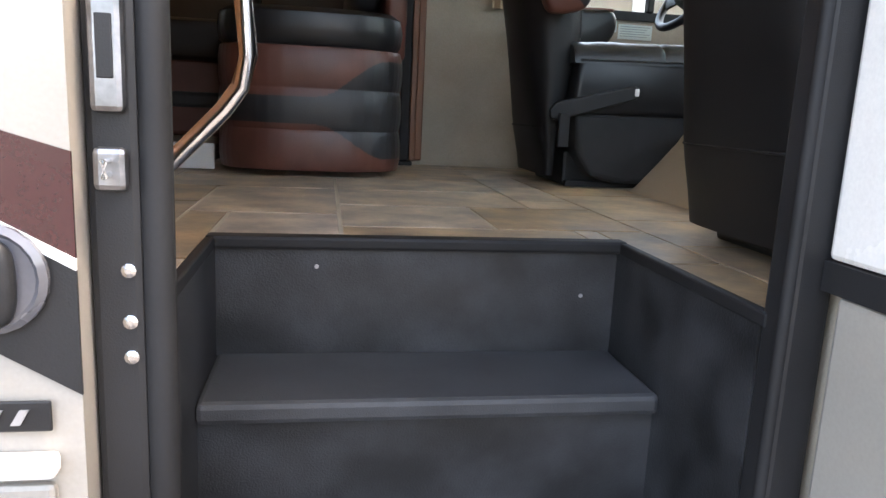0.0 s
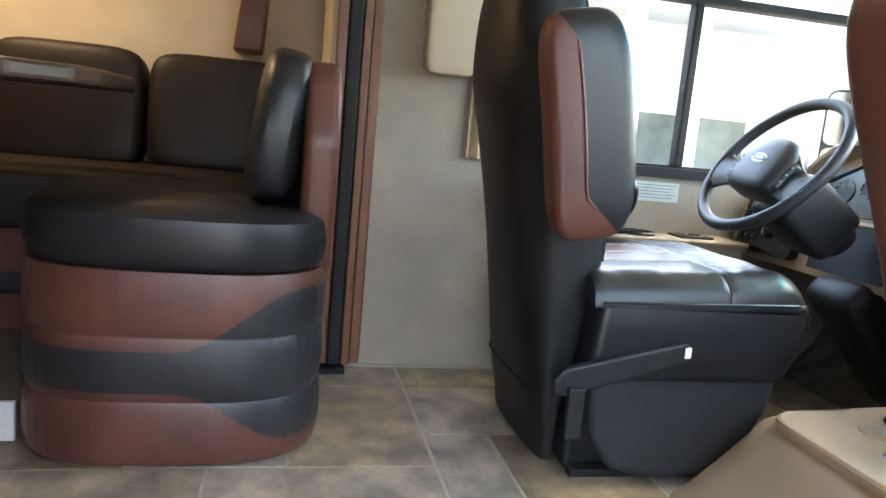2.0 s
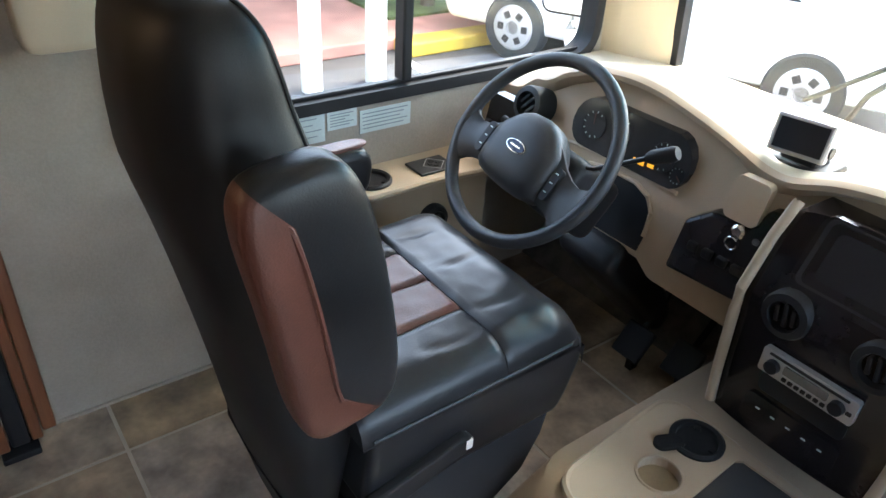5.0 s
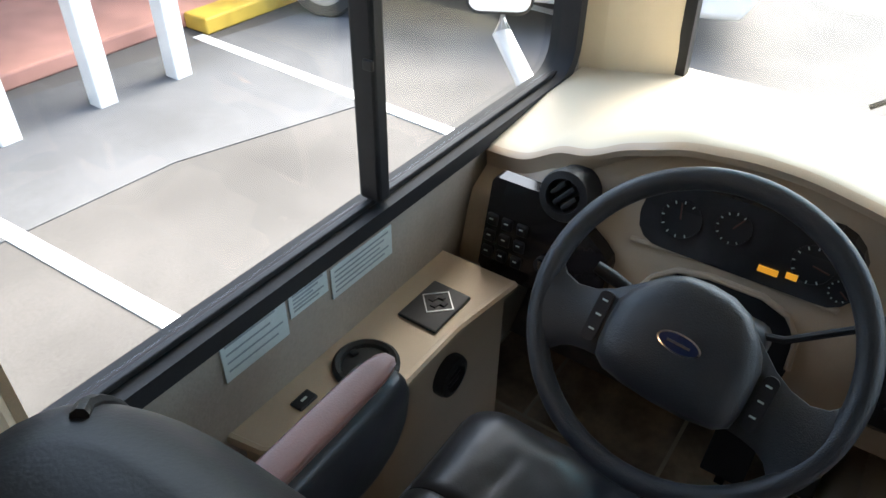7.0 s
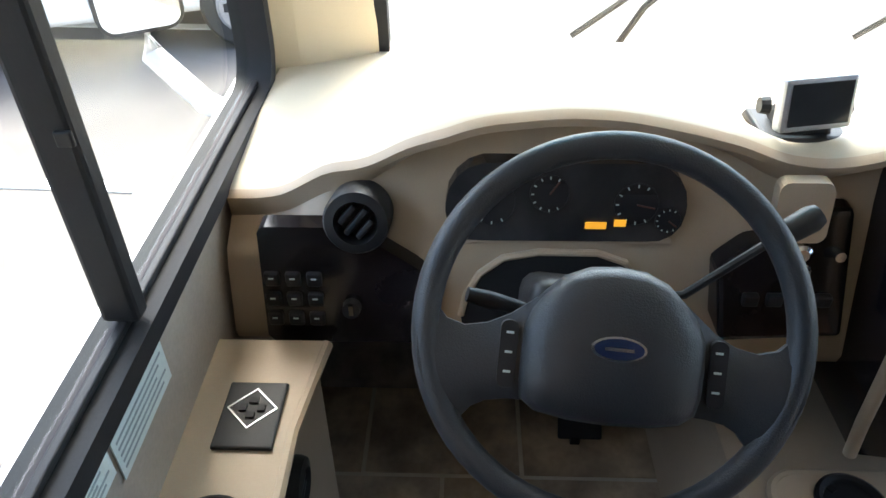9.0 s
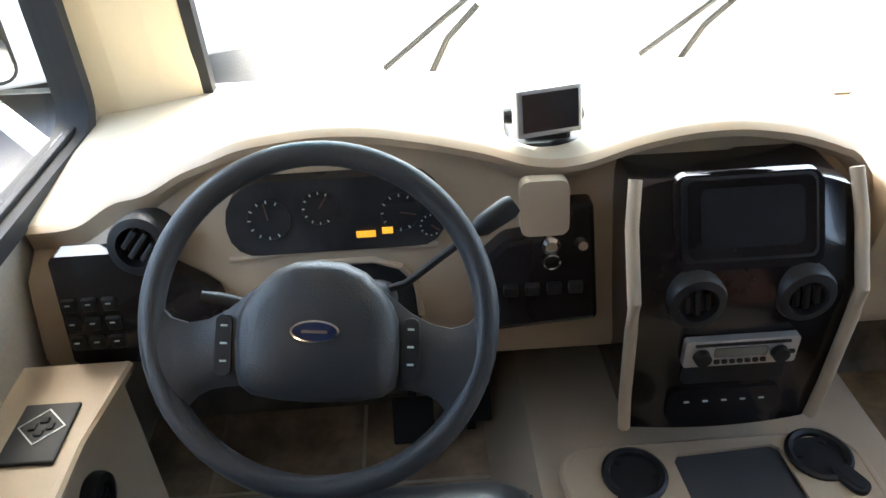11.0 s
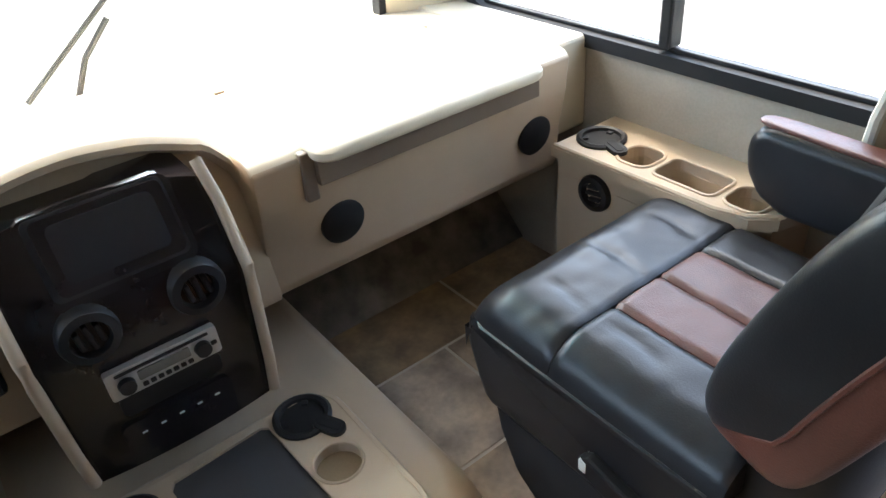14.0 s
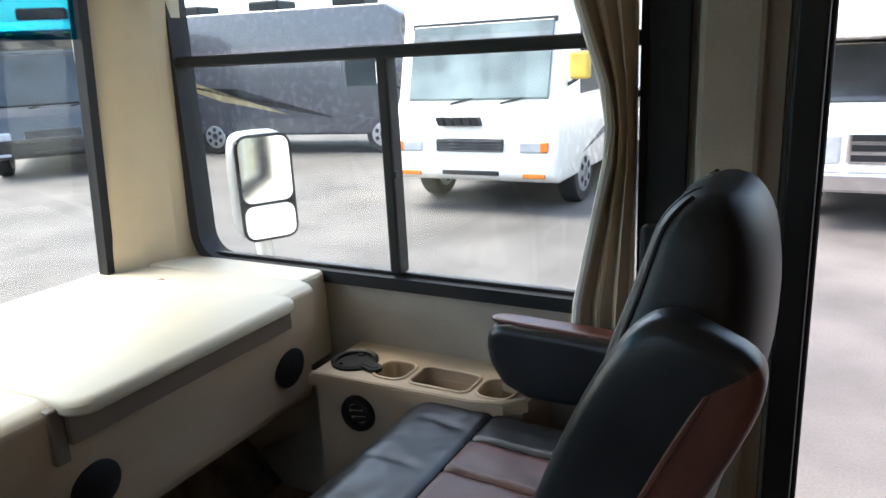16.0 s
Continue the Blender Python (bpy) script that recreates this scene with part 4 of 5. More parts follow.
def on_stack(name, y0, y1, z0, z1, d0, d1, material, parent, bev=0.004, label="", r=None):
    """A plate on the sloping face of the stack."""
    ring = rrect(y0, y1, z0, z1, r or min(0.012, (z1 - z0) * 0.4, (y1 - y0) * 0.4))
    return part(name, loft([[(SX(z) - d, y, z) for y, z in ring] for d in (d0, d1)]), material, parent, label)


on_stack("screen_surround", 2.475, 2.705, 1.54, 1.668, 0.0, 0.013, GLOSS, stack, r=0.02)
on_stack("screen_shadow", 2.485, 2.695, 1.552, 1.665, 0.013, 0.0145, BLACK, stack)
scr = on_stack("screen_bezel", 2.49, 2.685, 1.558, 1.662, 0.0145, 0.0175, GLOSS, stack)
on_stack("screen", 2.508, 2.667, 1.572, 1.652, 0.0175, 0.019, SCREEN, scr, label="dark monitor screen")
SM = Matrix.Rotation(radians(-88), 4, "Y")
for y in (2.673, 2.503):
    v = round_vent((SX(1.5) - 0.006, y, 1.497), 0.047, SM, stack)
rad = on_stack("radio", 2.50, 2.682, 1.375, 1.428, 0.012, 0.026, SILVER, stack, label="silver car radio", r=0.005)
on_stack("radio_slot", 2.515, 2.668, 1.418, 1.423, 0.026, 0.028, BLACK, rad, r=0.002)
on_stack("radio_display", 2.55, 2.635, 1.395, 1.413, 0.026, 0.029, mat("lcd_grey", (0.16, 0.16, 0.14), 0.2, bump=0), rad, r=0.003)
for y in (2.655, 2.53):
    k = part("radio_knob", lathe([(0.014, 0), (0.013, 0.012), (0.004, 0.013)], (0, 0, 0), None, 18), BLACK, rad, smooth=True)
    k.matrix_world = Matrix.Translation((SX(1.4) - 0.026, y, 1.398)) @ SM
for i in range(7):
    on_stack("radio_button", 2.549 + i * 0.0125, 2.558 + i * 0.0125, 1.381, 1.388, 0.026, 0.029, BLACK, rad, r=0.002)
on_stack("radio_button", 2.505, 2.515, 1.395, 1.402, 0.026, 0.029, BLACK, rad, r=0.002)
on_stack("pocket", 2.505, 2.675, 1.325, 1.368, 0.010, 0.0135, BLACK, stack, label="open black pocket")
ac = on_stack("climate_panel", 2.5, 2.69, 1.24, 1.31, 0.010, 0.015, GLOSS, stack, r=0.015)
for i in range(5):
    on_stack("climate_mark", 2.525 + i * 0.032, 2.534 + i * 0.032, 1.282, 1.285, 0.015, 0.0165, PAPER, ac, r=0.001)

# steering column and wheel
wheel = thing("steering_wheel", "charcoal two-spoke steering wheel with centre pad", "steering wheel", (1.95, 3.215, 1.47))
WM = Matrix.Translation((1.735, 3.215, 1.642)) @ Matrix.Rotation(radians(-53), 4, "Y") @ Matrix.Rotation(radians(-95), 4, "Z")
# local frame of the wheel: z towards the driver, x to the right of the driver, y up the rim


def wpart(name, b, material, parent, label="", smooth=True):
    bmesh.ops.transform(b, matrix=WM, verts=b.verts)
    return part(name, b, material, parent, label, smooth)


R = 0.203
wpart("rim", tube([(R * math.cos(a * math.pi / 32), R * math.sin(a * math.pi / 32), 0.0) for a in range(64)], 0.0155, 14, closed=True), WHEELM, wheel)
half = [(0.0, 0.072), (0.03, 0.069), (0.055, 0.058), (0.076, 0.038), (0.09, 0.02), (0.098, 0.002), (0.1, -0.03), (0.099, -0.06), (0.094, -0.08), (0.078, -0.092), (0.045, -0.098), (0.0, -0.1)]
outline = half + [(-x, y) for x, y in half[-2:0:-1]]
hubring = []
for z, k in ((-0.05, 0.8), (-0.03, 0.97), (0.0, 1.0), (0.016, 0.97), (0.027, 0.88), (0.034, 0.7), (0.038, 0.4)):
    hubring.append([(x * k, -0.014 + (y + 0.014) * k, z) for x, y in outline])
pad = wpart("centre_pad", loft(hubring), WHEELM, wheel)
for q in (-1, 1):
    upper = [(0.06, 0.05, 0.01), (0.085, 0.03, 0.004), (0.11, 0.01, 0.0), (0.135, -0.003, -0.003), (0.16, -0.008, -0.003), (0.18, -0.002, 0.0), (0.194, 0.014, 0.003), (0.199, 0.04, 0.002)]
    lower = [(0.06, -0.08, 0.004), (0.085, -0.082, 0.0), (0.11, -0.084, -0.003), (0.13, -0.088, -0.004), (0.145, -0.096, -0.003), (0.155, -0.108, 0.0), (0.158, -0.122, 0.002), (0.156, -0.136, 0.002)]
    rings = []
    for (xa, ya_, za), (xb, yb, zb_) in zip(upper, lower):
        front, rear = [], []
        for i in range(7):
            f = i / 6
            bow = 0.012 * math.sin(f * math.pi) ** 0.5
            bulge = 0.03 * math.sin(f * math.pi) if xa > 0.19 else (0.012 * math.sin(f * math.pi) if xa > 0.175 else 0)
            x, y, z = xa + (xb - xa) * f + bulge, ya_ + (yb - ya_) * f, za + (zb_ - za) * f
            front.append((q * x, y, z + bow))
            rear.append((q * x, y, z - 0.008))
        rings.append(front + rear[::-1])
    wpart("spoke", loft(rings), WHEELM, wheel)
    sp = wpart("cruise_switch", loft([[(q * x, y, z) for x, y in rrect(0.102, 0.121, -0.068, 0.004, 0.008)] for z in (0.002, 0.015)]), BLACK, wheel, smooth=False)
    for i in range(3):
        wpart("mark", box(q * 0.107, q * 0.115, -0.01 - i * 0.021, -0.0075 - i * 0.021, 0.015, 0.016), PAPER, sp, smooth=False)
emb = wpart("emblem", lathe([(0.029, 0.033), (0.029, 0.0395), (0.022, 0.04)], (0, -0.012, 0), Matrix.Diagonal((1, 0.45, 1, 1)), 24), CHROME, pad, "oval chrome-edged navy emblem")
wpart("emblem_field", lathe([(0.026, 0.039), (0.026, 0.0412)], (0, -0.012, 0), Matrix.Diagonal((1, 0.42, 1, 1)), 24), BLUE, emb, smooth=False)
wpart("emblem_bar", box(-0.015, 0.015, -0.014, -0.0105, 0.0412, 0.042), CHROME, emb, smooth=False)
wpart("column", lathe([(0.05, -0.3), (0.062, -0.25), (0.055, -0.06), (0.045, -0.05)], (0, -0.01, 0), None, 20), BLACK, wheel)
wpart("column_shroud", box(-0.085, 0.085, -0.1, 0.05, -0.26, -0.075, 0.025, 3), BLACK, wheel)
wpart("gear_lever", tube([(0.05, 0.03, -0.1), (0.1, 0.045, -0.09), (0.15, 0.085, -0.085), (0.2, 0.125, -0.08)], 0.0055, 8), BLACK, wheel)
gl = wpart("gear_lever_knob", tube([(0.19, 0.118, -0.081), (0.2, 0.125, -0.08), (0.235, 0.15, -0.077), (0.243, 0.156, -0.076)], [0.009, 0.015, 0.0165, 0.013], 14), BLACK, wheel)
wpart("turn_stalk", tube([(-0.05, 0.0, -0.07), (-0.1, 0.012, -0.06), (-0.135, 0.018, -0.055), (-0.16, 0.022, -0.05)], [0.006, 0.009, 0.011, 0.009], 10), BLACK, wheel)
part("boot", prism([(2.0, 1.36), (2.12, 1.33), (2.3, 1.05), (2.25, 0.98), (1.95, 1.3)], "y", 3.12, 3.31, 0.03, 3), BLACK, wheel, "black column cover", smooth=True)

# monitor on the dashboard
mon = thing("dash_monitor", "small silver rear-view monitor on a black bracket", "monitor", (2.16, 2.865, 1.655))
MM = pose(2.145, 2.868, 1.715, 0, 12, 12)
b = box(-0.012, 0.012, -0.058, 0.058, -0.04, 0.04, 0.006, m=MM)
part("case", b, SILVER, mon)
part("screen", box(-0.0145, -0.011, -0.048, 0.048, -0.03, 0.032, m=MM), SCREEN, mon)
part("bracket", prism([(2.14, 1.648), (2.22, 1.648), (2.2, 1.69), (2.16, 1.69)], "y", 2.825, 2.905, 0.008), BLACK, mon)
part("base", prism([(2.12, 1.642), (2.25, 1.642), (2.235, 1.662), (2.135, 1.662)], "y", 2.80, 2.93, 0.006), BLACK, mon)
part("clamp_knob", lathe([(0.014, 0), (0.012, 0.014)], (2.16, 2.82, 1.70), Matrix.Rotation(radians(90), 4, "X"), 12), BLACK, mon)

part("clamp_knob", lathe([(0.014, 0), (0.012, 0.014)], (2.165, 2.925, 1.70), Matrix.Rotation(radians(-90), 4, "X"), 12), BLACK, mon)

# ---- engine cover console ----
con = thing("engine_cover", "tan moulded engine cover with cup tray", "console", (1.75, 2.56, FZ))
rings = []
for z, x0, y0, y1, r in ((FZ, 1.385, 2.15, 2.97, 0.10), (FZ + 0.02, 1.40, 2.165, 2.955, 0.10), (FZ + 0.1, 1.455, 2.2, 2.93, 0.11), (FZ + 0.17, 1.5, 2.215, 2.91, 0.12), (FZ + 0.2, 1.515, 2.235, 2.9, 0.12), (FZ + 0.212, 1.54, 2.26, 2.875, 0.11)):
    rings.append([(x, y, z) for x, y in rrect(x0, 2.6, y0, y1, r, 6)])
part("cover_shell", loft(rings), TAN, con, smooth=True)
TZ = FZ + 0.236
MAT_RING = [(1.632, 2.46), (1.632, 2.632), (1.645, 2.645), (1.885, 2.658), (1.9, 2.648), (1.91, 2.472), (1.9, 2.46), (1.645, 2.448)]
WELLS = ((1.724, 2.722), (1.738, 2.402))
HOLDERS = ((1.862, 2.737, 155), (1.878, 2.398, 205))
ring = [(x, y + (x - 1.73) * 0.1 * (1 if y > 2.58 else -0.1)) for x, y in rrect(1.535, 1.925, 2.325, 2.845, 0.06, 6)]
tray = part("cup_tray", plate(ring, [MAT_RING] + [circle(x, y, 0.044) for x, y in WELLS] + [circle(x, y, 0.05) for x, y, a in HOLDERS], FZ + 0.19, TZ), TAN, con, "raised tan tray")
part("tray_edge", tube([(x, y, TZ - 0.008) for x, y in ring], 0.01, 8, closed=True), TAN, tray, smooth=True)
for x, y in WELLS:
    part("well_lip", tube([(px, py, TZ) for px, py in circle(x, y, 0.046)], 0.0035, 6, closed=True), TAN, tray, smooth=True)
part("mat", prism(MAT_RING, "z", FZ + 0.2, TZ - 0.006, 0.001), MATM, tray, "grey rubber mat")


def cup_ring(x, y, parent, z, turn):
    c = part("cup_holder", lathe([(0.058, 0), (0.058, 0.006), (0.052, 0.01), (0.045, 0.007), (0.042, -0.003), (0.04, -0.021), (0.001, -0.0215)], (x, y, z), None, 28), BLACK, parent, "black cup holder insert", smooth=True)
    m = Matrix.Translation((x, y, z)) @ Matrix.Rotation(radians(turn), 4, "Z")
    b = loft([[(p, q, h) for p, q in rrect(0.03, 0.098, -0.018, 0.018, 0.017)] for h in (0.0005, 0.01)])
    bmesh.ops.transform(b, matrix=m, verts=b.verts)
    part("handle_notch", b, BLACK, c)
    b = loft([[(p, q, h) for p, q in rrect(0.035, 0.09, -0.009, 0.009, 0.008)] for h in (0.010, 0.0115)])
    bmesh.ops.transform(b, matrix=m, verts=b.verts)
    part("handle_slot", b, RUBBER, c)
    for a in (30, 150, 270):
        part("grip", box(-0.007, 0.007, 0.03, 0.043, -0.02, 0.004, 0.002, m=m @ Matrix.Rotation(radians(a), 4, "Z")), RUBBER, c)
    return c


for x, y, a in HOLDERS:
    cup_ring(x, y, tray, TZ, a)
for x, y in WELLS:
    part("cup_well", lathe([(0.046, 0), (0.046, 0.002), (0.001, 0.0022)], (x, y, FZ + 0.2115), None, 24), CUP_SHADED, tray, "tan cup well floor darkened with recess shade")

# ---- side shelves ----
sh = thing("driver_shelf", "tan side shelf with mirror control and cup holder", "shelf", (1.7, 3.69, FZ))
ring = [(1.97, 3.76), (1.97, 3.59), (1.8, 3.612), (1.6, 3.61), (1.5, 3.625), (1.44, 3.655), (1.41, 3.7), (1.4, 3.76)]
part("top", plate(ring, [circle(1.632, 3.682, 0.05)], 1.357, 1.385), TAN, sh)
part("top_edge", tube([(x, y, 1.377) for x, y in ring[1:]], 0.0095, 8), TAN, sh, smooth=True)
part("front", prism([(1.97, 3.76), (1.97, 3.61), (1.8, 3.632), (1.6, 3.63), (1.5, 3.645), (1.46, 3.67), (1.43, 3.7), (1.42, 3.76)], "z", FZ, 1.3565), TAN, sh)
mc = part("mirror_control", box(1.76, 1.877, 3.63, 3.715, 1.385, 1.392, 0.003), BLACK, sh, "black mirror control pad")
for i in range(4):
    a = i * math.pi / 2
    part("control_bar", box(-0.0255, 0.0255, 0.0235, 0.0255, 0.0, 0.0015, m=Matrix.Translation((1.828, 3.672, 1.392)) @ Matrix.Rotation(a + math.pi / 4, 4, "Z")), SILVER, mc)
    part("control_button", box(-0.006, 0.006, 0.008, 0.018, 0.0, 0.003, m=Matrix.Translation((1.828, 3.672, 1.392)) @ Matrix.Rotation(a, 4, "Z")), RUBBER, mc)
cup_ring(1.632, 3.682, sh, 1.385, 195)
for x, y in ((1.513, 3.712), (1.513, 3.665)):
    k = part("socket", box(x - 0.02, x + 0.02, y - 0.013, y + 0.013, 1.385, 1.391, 0.003), BLACK, sh)
    part("socket_mark", box(x - 0.006, x + 0.006, y - 0.002, y + 0.002, 1.391, 1.392), PAPER, k)
v = round_vent((1.80, 3.622, 1.25), 0.045, Matrix.Rotation(radians(90), 4, "X"), sh)
ps = thing("passenger_shelf", "tan side shelf with moulded pockets under the window", "shelf", (1.7, 1.5, FZ))
ring = [(1.965, 1.42), (1.965, 1.64), (1.75, 1.632), (1.55, 1.628), (1.48, 1.61), (1.44, 1.57), (1.42, 1.5), (1.42, 1.42)]
POCKETS = [rrect(x0, x1, 1.497, 1.59, r) for x0, x1, r in ((1.74, 1.828, 0.03), (1.575, 1.725, 0.02), (1.475, 1.56, 0.03))]
inner = [(1.965, 1.42), (1.965, 1.615), (1.75, 1.608), (1.55, 1.603), (1.49, 1.58), (1.46, 1.55), (1.45, 1.42)]
part("top", plate(ring, POCKETS + [circle(1.905, 1.535, 0.05)], 1.385, 1.41), TAN, ps)
part("well_block", plate(inner, POCKETS + [circle(1.905, 1.535, 0.05)], 1.335, 1.3845), TAN, ps)
part("front", prism([(1.965, 1.42), (1.965, 1.615), (1.75, 1.608), (1.55, 1.603), (1.49, 1.58), (1.46, 1.55), (1.45, 1.42)], "z", FZ, 1.3345), TAN, ps)
part("rim", tube([(1.96, 1.632, 1.411), (1.75, 1.624, 1.411), (1.55, 1.62, 1.411), (1.487, 1.604, 1.411), (1.447, 1.567, 1.411)], 0.007, 8), TAN, ps, smooth=True)
cup_ring(1.905, 1.535, ps, 1.41, 160)
for loop in POCKETS:
    part("pocket", tube([(x, y, 1.411) for x, y in loop], 0.004, 6, closed=True), TAN, ps, "moulded pocket rim", smooth=True)
v = round_vent((1.85, 1.612, 1.32), 0.045, Matrix.Rotation(radians(-90), 4, "X"), ps)

# stickers under the driver window
for x0, x1, z0, z1 in ((1.645, 1.803, 1.485, 1.548), (1.55, 1.636, 1.512, 1.562), (1.415, 1.543, 1.487, 1.578)):
    sk_ = thing("notice_sticker", "pale printed notice stuck under the window", "sticker", ((x0 + x1) / 2, YL - 0.002, z0), group="notices under the window")
    part("sheet", box(x0, x1, YL - 0.003, YL - 0.001, z0, z1), PAPER, sk_)
    for i in range(5):
        z = z1 - 0.008 - i * (z1 - z0 - 0.012) / 5
        part("print_line", box(x0 + 0.008, x1 - 0.01 - (i % 3) * 0.012, YL - 0.0038, YL - 0.003, z - 0.003, z), INK, sk_)

# pedals and carpet under the dashboard
for y, x in ((3.13, 2.15), (3.0, 2.2)):
    pd = thing("pedal", "black rubber foot pedal", "pedal", (x, y, FZ), group="pedals")
    part("pad", box(-0.05, 0.05, -0.045, 0.045, -0.008, 0.008, 0.004, m=pose(x, y, 1.0, 0, -50, 0)), RUBBER, pd)
    part("arm", tube([(x + 0.01, y, 1.0), (x + 0.1, y, 1.1), (x + 0.15, y, 1.3)], 0.01, 8), BLACK, pd)
    part("hinge_foot", box(x + 0.0, x + 0.03, y - 0.01, y + 0.01, FZ, 1.0), BLACK, pd)
b = prism([(2.3, FZ), (2.68, FZ), (2.68, 1.35), (2.6, 1.35), (2.42, 1.02)], "y", YR, YL)
structure("trim_firewall", b, CARPET, "grey carpeted firewall under the dashboard", "carpet")

# ---- driver-side wall things ----
pb = thing("belt_cover", "beige padded cover on the wall behind the driver", "wall pad", (0.985, YL, 1.8))
part("cover", pillow((0.985, 3.72, 2.06), (0.155, 0.08, 0.5), 9, 8), PILLAR, pb, smooth=True)
belt = thing("seat_belt", "black seat belt hanging on the wall", "seat belt", (1.12, 3.74, 1.9))
part("retractor", box(1.085, 1.17, 3.69, 3.758, 1.91, 2.08, 0.012), BLACK, belt)
part("webbing", box(1.1, 1.15, 3.735, 3.741, 2.0, 2.6), RUBBER, belt)
part("latch_stud", lathe([(0.009, 0), (0.009, 0.008), (0.004, 0.011)], (1.083, 3.70, 1.897), Matrix.Rotation(radians(90), 4, "X"), 12), CHROME, belt, "bright round stud")
cu_ = thing("driver_curtain", "tan fabric curtain gathered behind the driver window", "curtain", (1.11, 3.73, 1.57))
rings = []
for z in (1.575, 1.7, 1.9, 2.2, 2.45):
    rings.append([(1.065 + i * 0.011, 3.735 + 0.012 * math.sin(i * 1.7), z) for i in range(10)] + [(1.065 + i * 0.011, 3.742 + 0.012 * math.sin(i * 1.7), z) for i in range(9, -1, -1)])
part("cloth", loft(rings), CURTAIN, cu_, smooth=True)

# ---- entry-side wall things ----
cu_ = thing("passenger_curtain", "tan pleated curtain with cream edge at the side window", "curtain", (1.3, 1.45, 1.5))
rings, edge = [], []
for z, xe in ((1.505, 1.372), (1.6, 1.366), (1.75, 1.335), (1.9, 1.305), (1.97, 1.30), (2.05, 1.312), (2.2, 1.36), (2.45, 1.41)):
    n = 15
    row = [(xe - (xe - 1.25) * i / (n - 1), 1.452 + 0.016 * math.sin(i * 1.35 + 0.6), z) for i in range(n)]
    rings.append(row + [(x, y - 0.006, z_) for x, y, z_ in row[::-1]])
    edge.append((xe, 1.462, z))
part("cloth", loft(rings), CURTAIN, cu_, smooth=True)
part("edge", tube(edge, 0.011, 8), CURTAIN_EDGE, cu_, "cream curtain edge", smooth=True)
bl = thing("passenger_belt", "black seat belt and retractor beside the door pillar", "seat belt", (1.2, 1.45, 1.8))
part("webbing", box(1.16, 1.235, 1.425, 1.437, 1.75, 2.7, 0.003), RUBBER, bl)
part("retractor", box(1.15, 1.24, 1.422, 1.47, 1.62, 1.78, 0.012), BLACK, bl)
structure("trim_door_pillar", box(1.032, 1.145, YR, YR + 0.03, FZ, 2.7, 0.012), WALL, "beige pillar panel beside the entry door", "trim")
gb = thing("grab_rail", "bent chrome grab rail inside the entry", "handrail", (0.22, 1.55, 1.05))
part("rail", tube([(0.112, 1.660, 1.045), (0.156, 1.660, 1.053), (0.197, 1.660, 1.095), (0.231, 1.660, 1.131), (0.254, 1.660, 1.163), (0.266, 1.660, 1.206), (0.259, 1.660, 1.280), (0.256, 1.660, 1.700), (0.112, 1.660, 1.740)], 0.013, 12), CHROME, gb, smooth=True)
part("rail_foot", lathe([(0.025, 0), (0.02, 0.01)], (0.1, 1.66, 1.045), Matrix.Rotation(radians(90), 4, "Y"), 14), CHROME, gb)
cab = thing("galley_cabinet", "oak cabinet end beside the entry steps", "cabinet", (-0.5, 1.7, FZ))
part("end_panel", box(0.075, 0.1, 1.435, 1.955, FZ - 0.02, 1.8, 0.004), WOODO, cab)
part("carcass", box(-1.6, 0.074, 1.435, 1.95, FZ, 1.78), WOODO, cab)
part("top", box(-1.62, 0.11, 1.43, 1.97, 1.80, 1.83, 0.006), TABLEM, cab)

# ---- slide-out seating ----
sofa = thing("dinette_sofa", "maroon and black leather curved dinette sofa", "sofa", (0.3, 3.6, FZ))


def plan(dr):
    """The sofa's outline, grown outward by dr."""
    base = [(0.012, 4.1)]
    for k in range(25):
        a = math.pi * k / 24
        base.append((0.3235 - 0.3115 * math.copysign(abs(math.cos(a)) ** 0.62, math.cos(a)), 3.3 - 0.25 * abs(math.sin(a)) ** 0.75))
    base.append((0.635, 4.1))
    c = (0.32, 3.55)
    return [(x + dr * (x - c[0]) / 0.35, y + dr * (y - c[1]) / 0.5 if y < 4 else y) for x, y in base]


def dense(pts, n=4):
    out = []
    for (a, c), (d, e) in zip(pts, pts[1:]):
        out += [(a + (d - a) * i / n, c + (e - c) * i / n) for i in range(n)]
    return out + [pts[-1]]


rings = []
for i in range(121):
    z = 0.922 + i * (1.325 - 0.922) / 120
    bulge = 0.009 * abs(math.sin((z - 0.922) / 0.135 * math.pi)) ** 0.6
    rings.append([(x, y, z) for x, y in dense(plan(bulge), 8)])
b = loft(rings)
for f in b.faces:
    c = f.calc_center_median()
    u = max(0.0, min(1.0, (c.x - 0.34) / 0.24))
    u = u * u * (3 - 2 * u)
    sw1, sw0 = 1.165 + 0.125 * u, 1.075 - 0.11 * u
    f.material_index = 1 if (sw0 < c.z < sw1 and (c.y < 3.5)) else 0
part("base", b, None, sofa, smooth=True, mats=[MAROON, LEATHER_GREY])
b = loft([[(x, y, z) for x, y in dense(plan(d), 3)] for d, z in ((-0.01, 1.328), (0.004, 1.345), (0.01, 1.385), (0.004, 1.43), (-0.02, 1.448))])
part("seat_cushion", b, LEATHER, sofa, smooth=True)
part("end_panel", prism([(3.2, 1.3), (3.17, 1.45), (3.15, 1.6), (3.19, 1.72), (3.27, 1.775), (3.5, 1.79), (4.1, 1.79), (4.1, 1.3)], "x", 0.57, 0.645, 0.02, 3), MAROON, sofa, "maroon leather end panel", smooth=True)
b = pillow((0.515, 3.6, 1.625), (0.13, 0.86, 0.37), 4, 9, Matrix.Rotation(radians(8), 4, "Y"))
part("end_cushion", b, LEATHER_GREY, sofa, smooth=True)
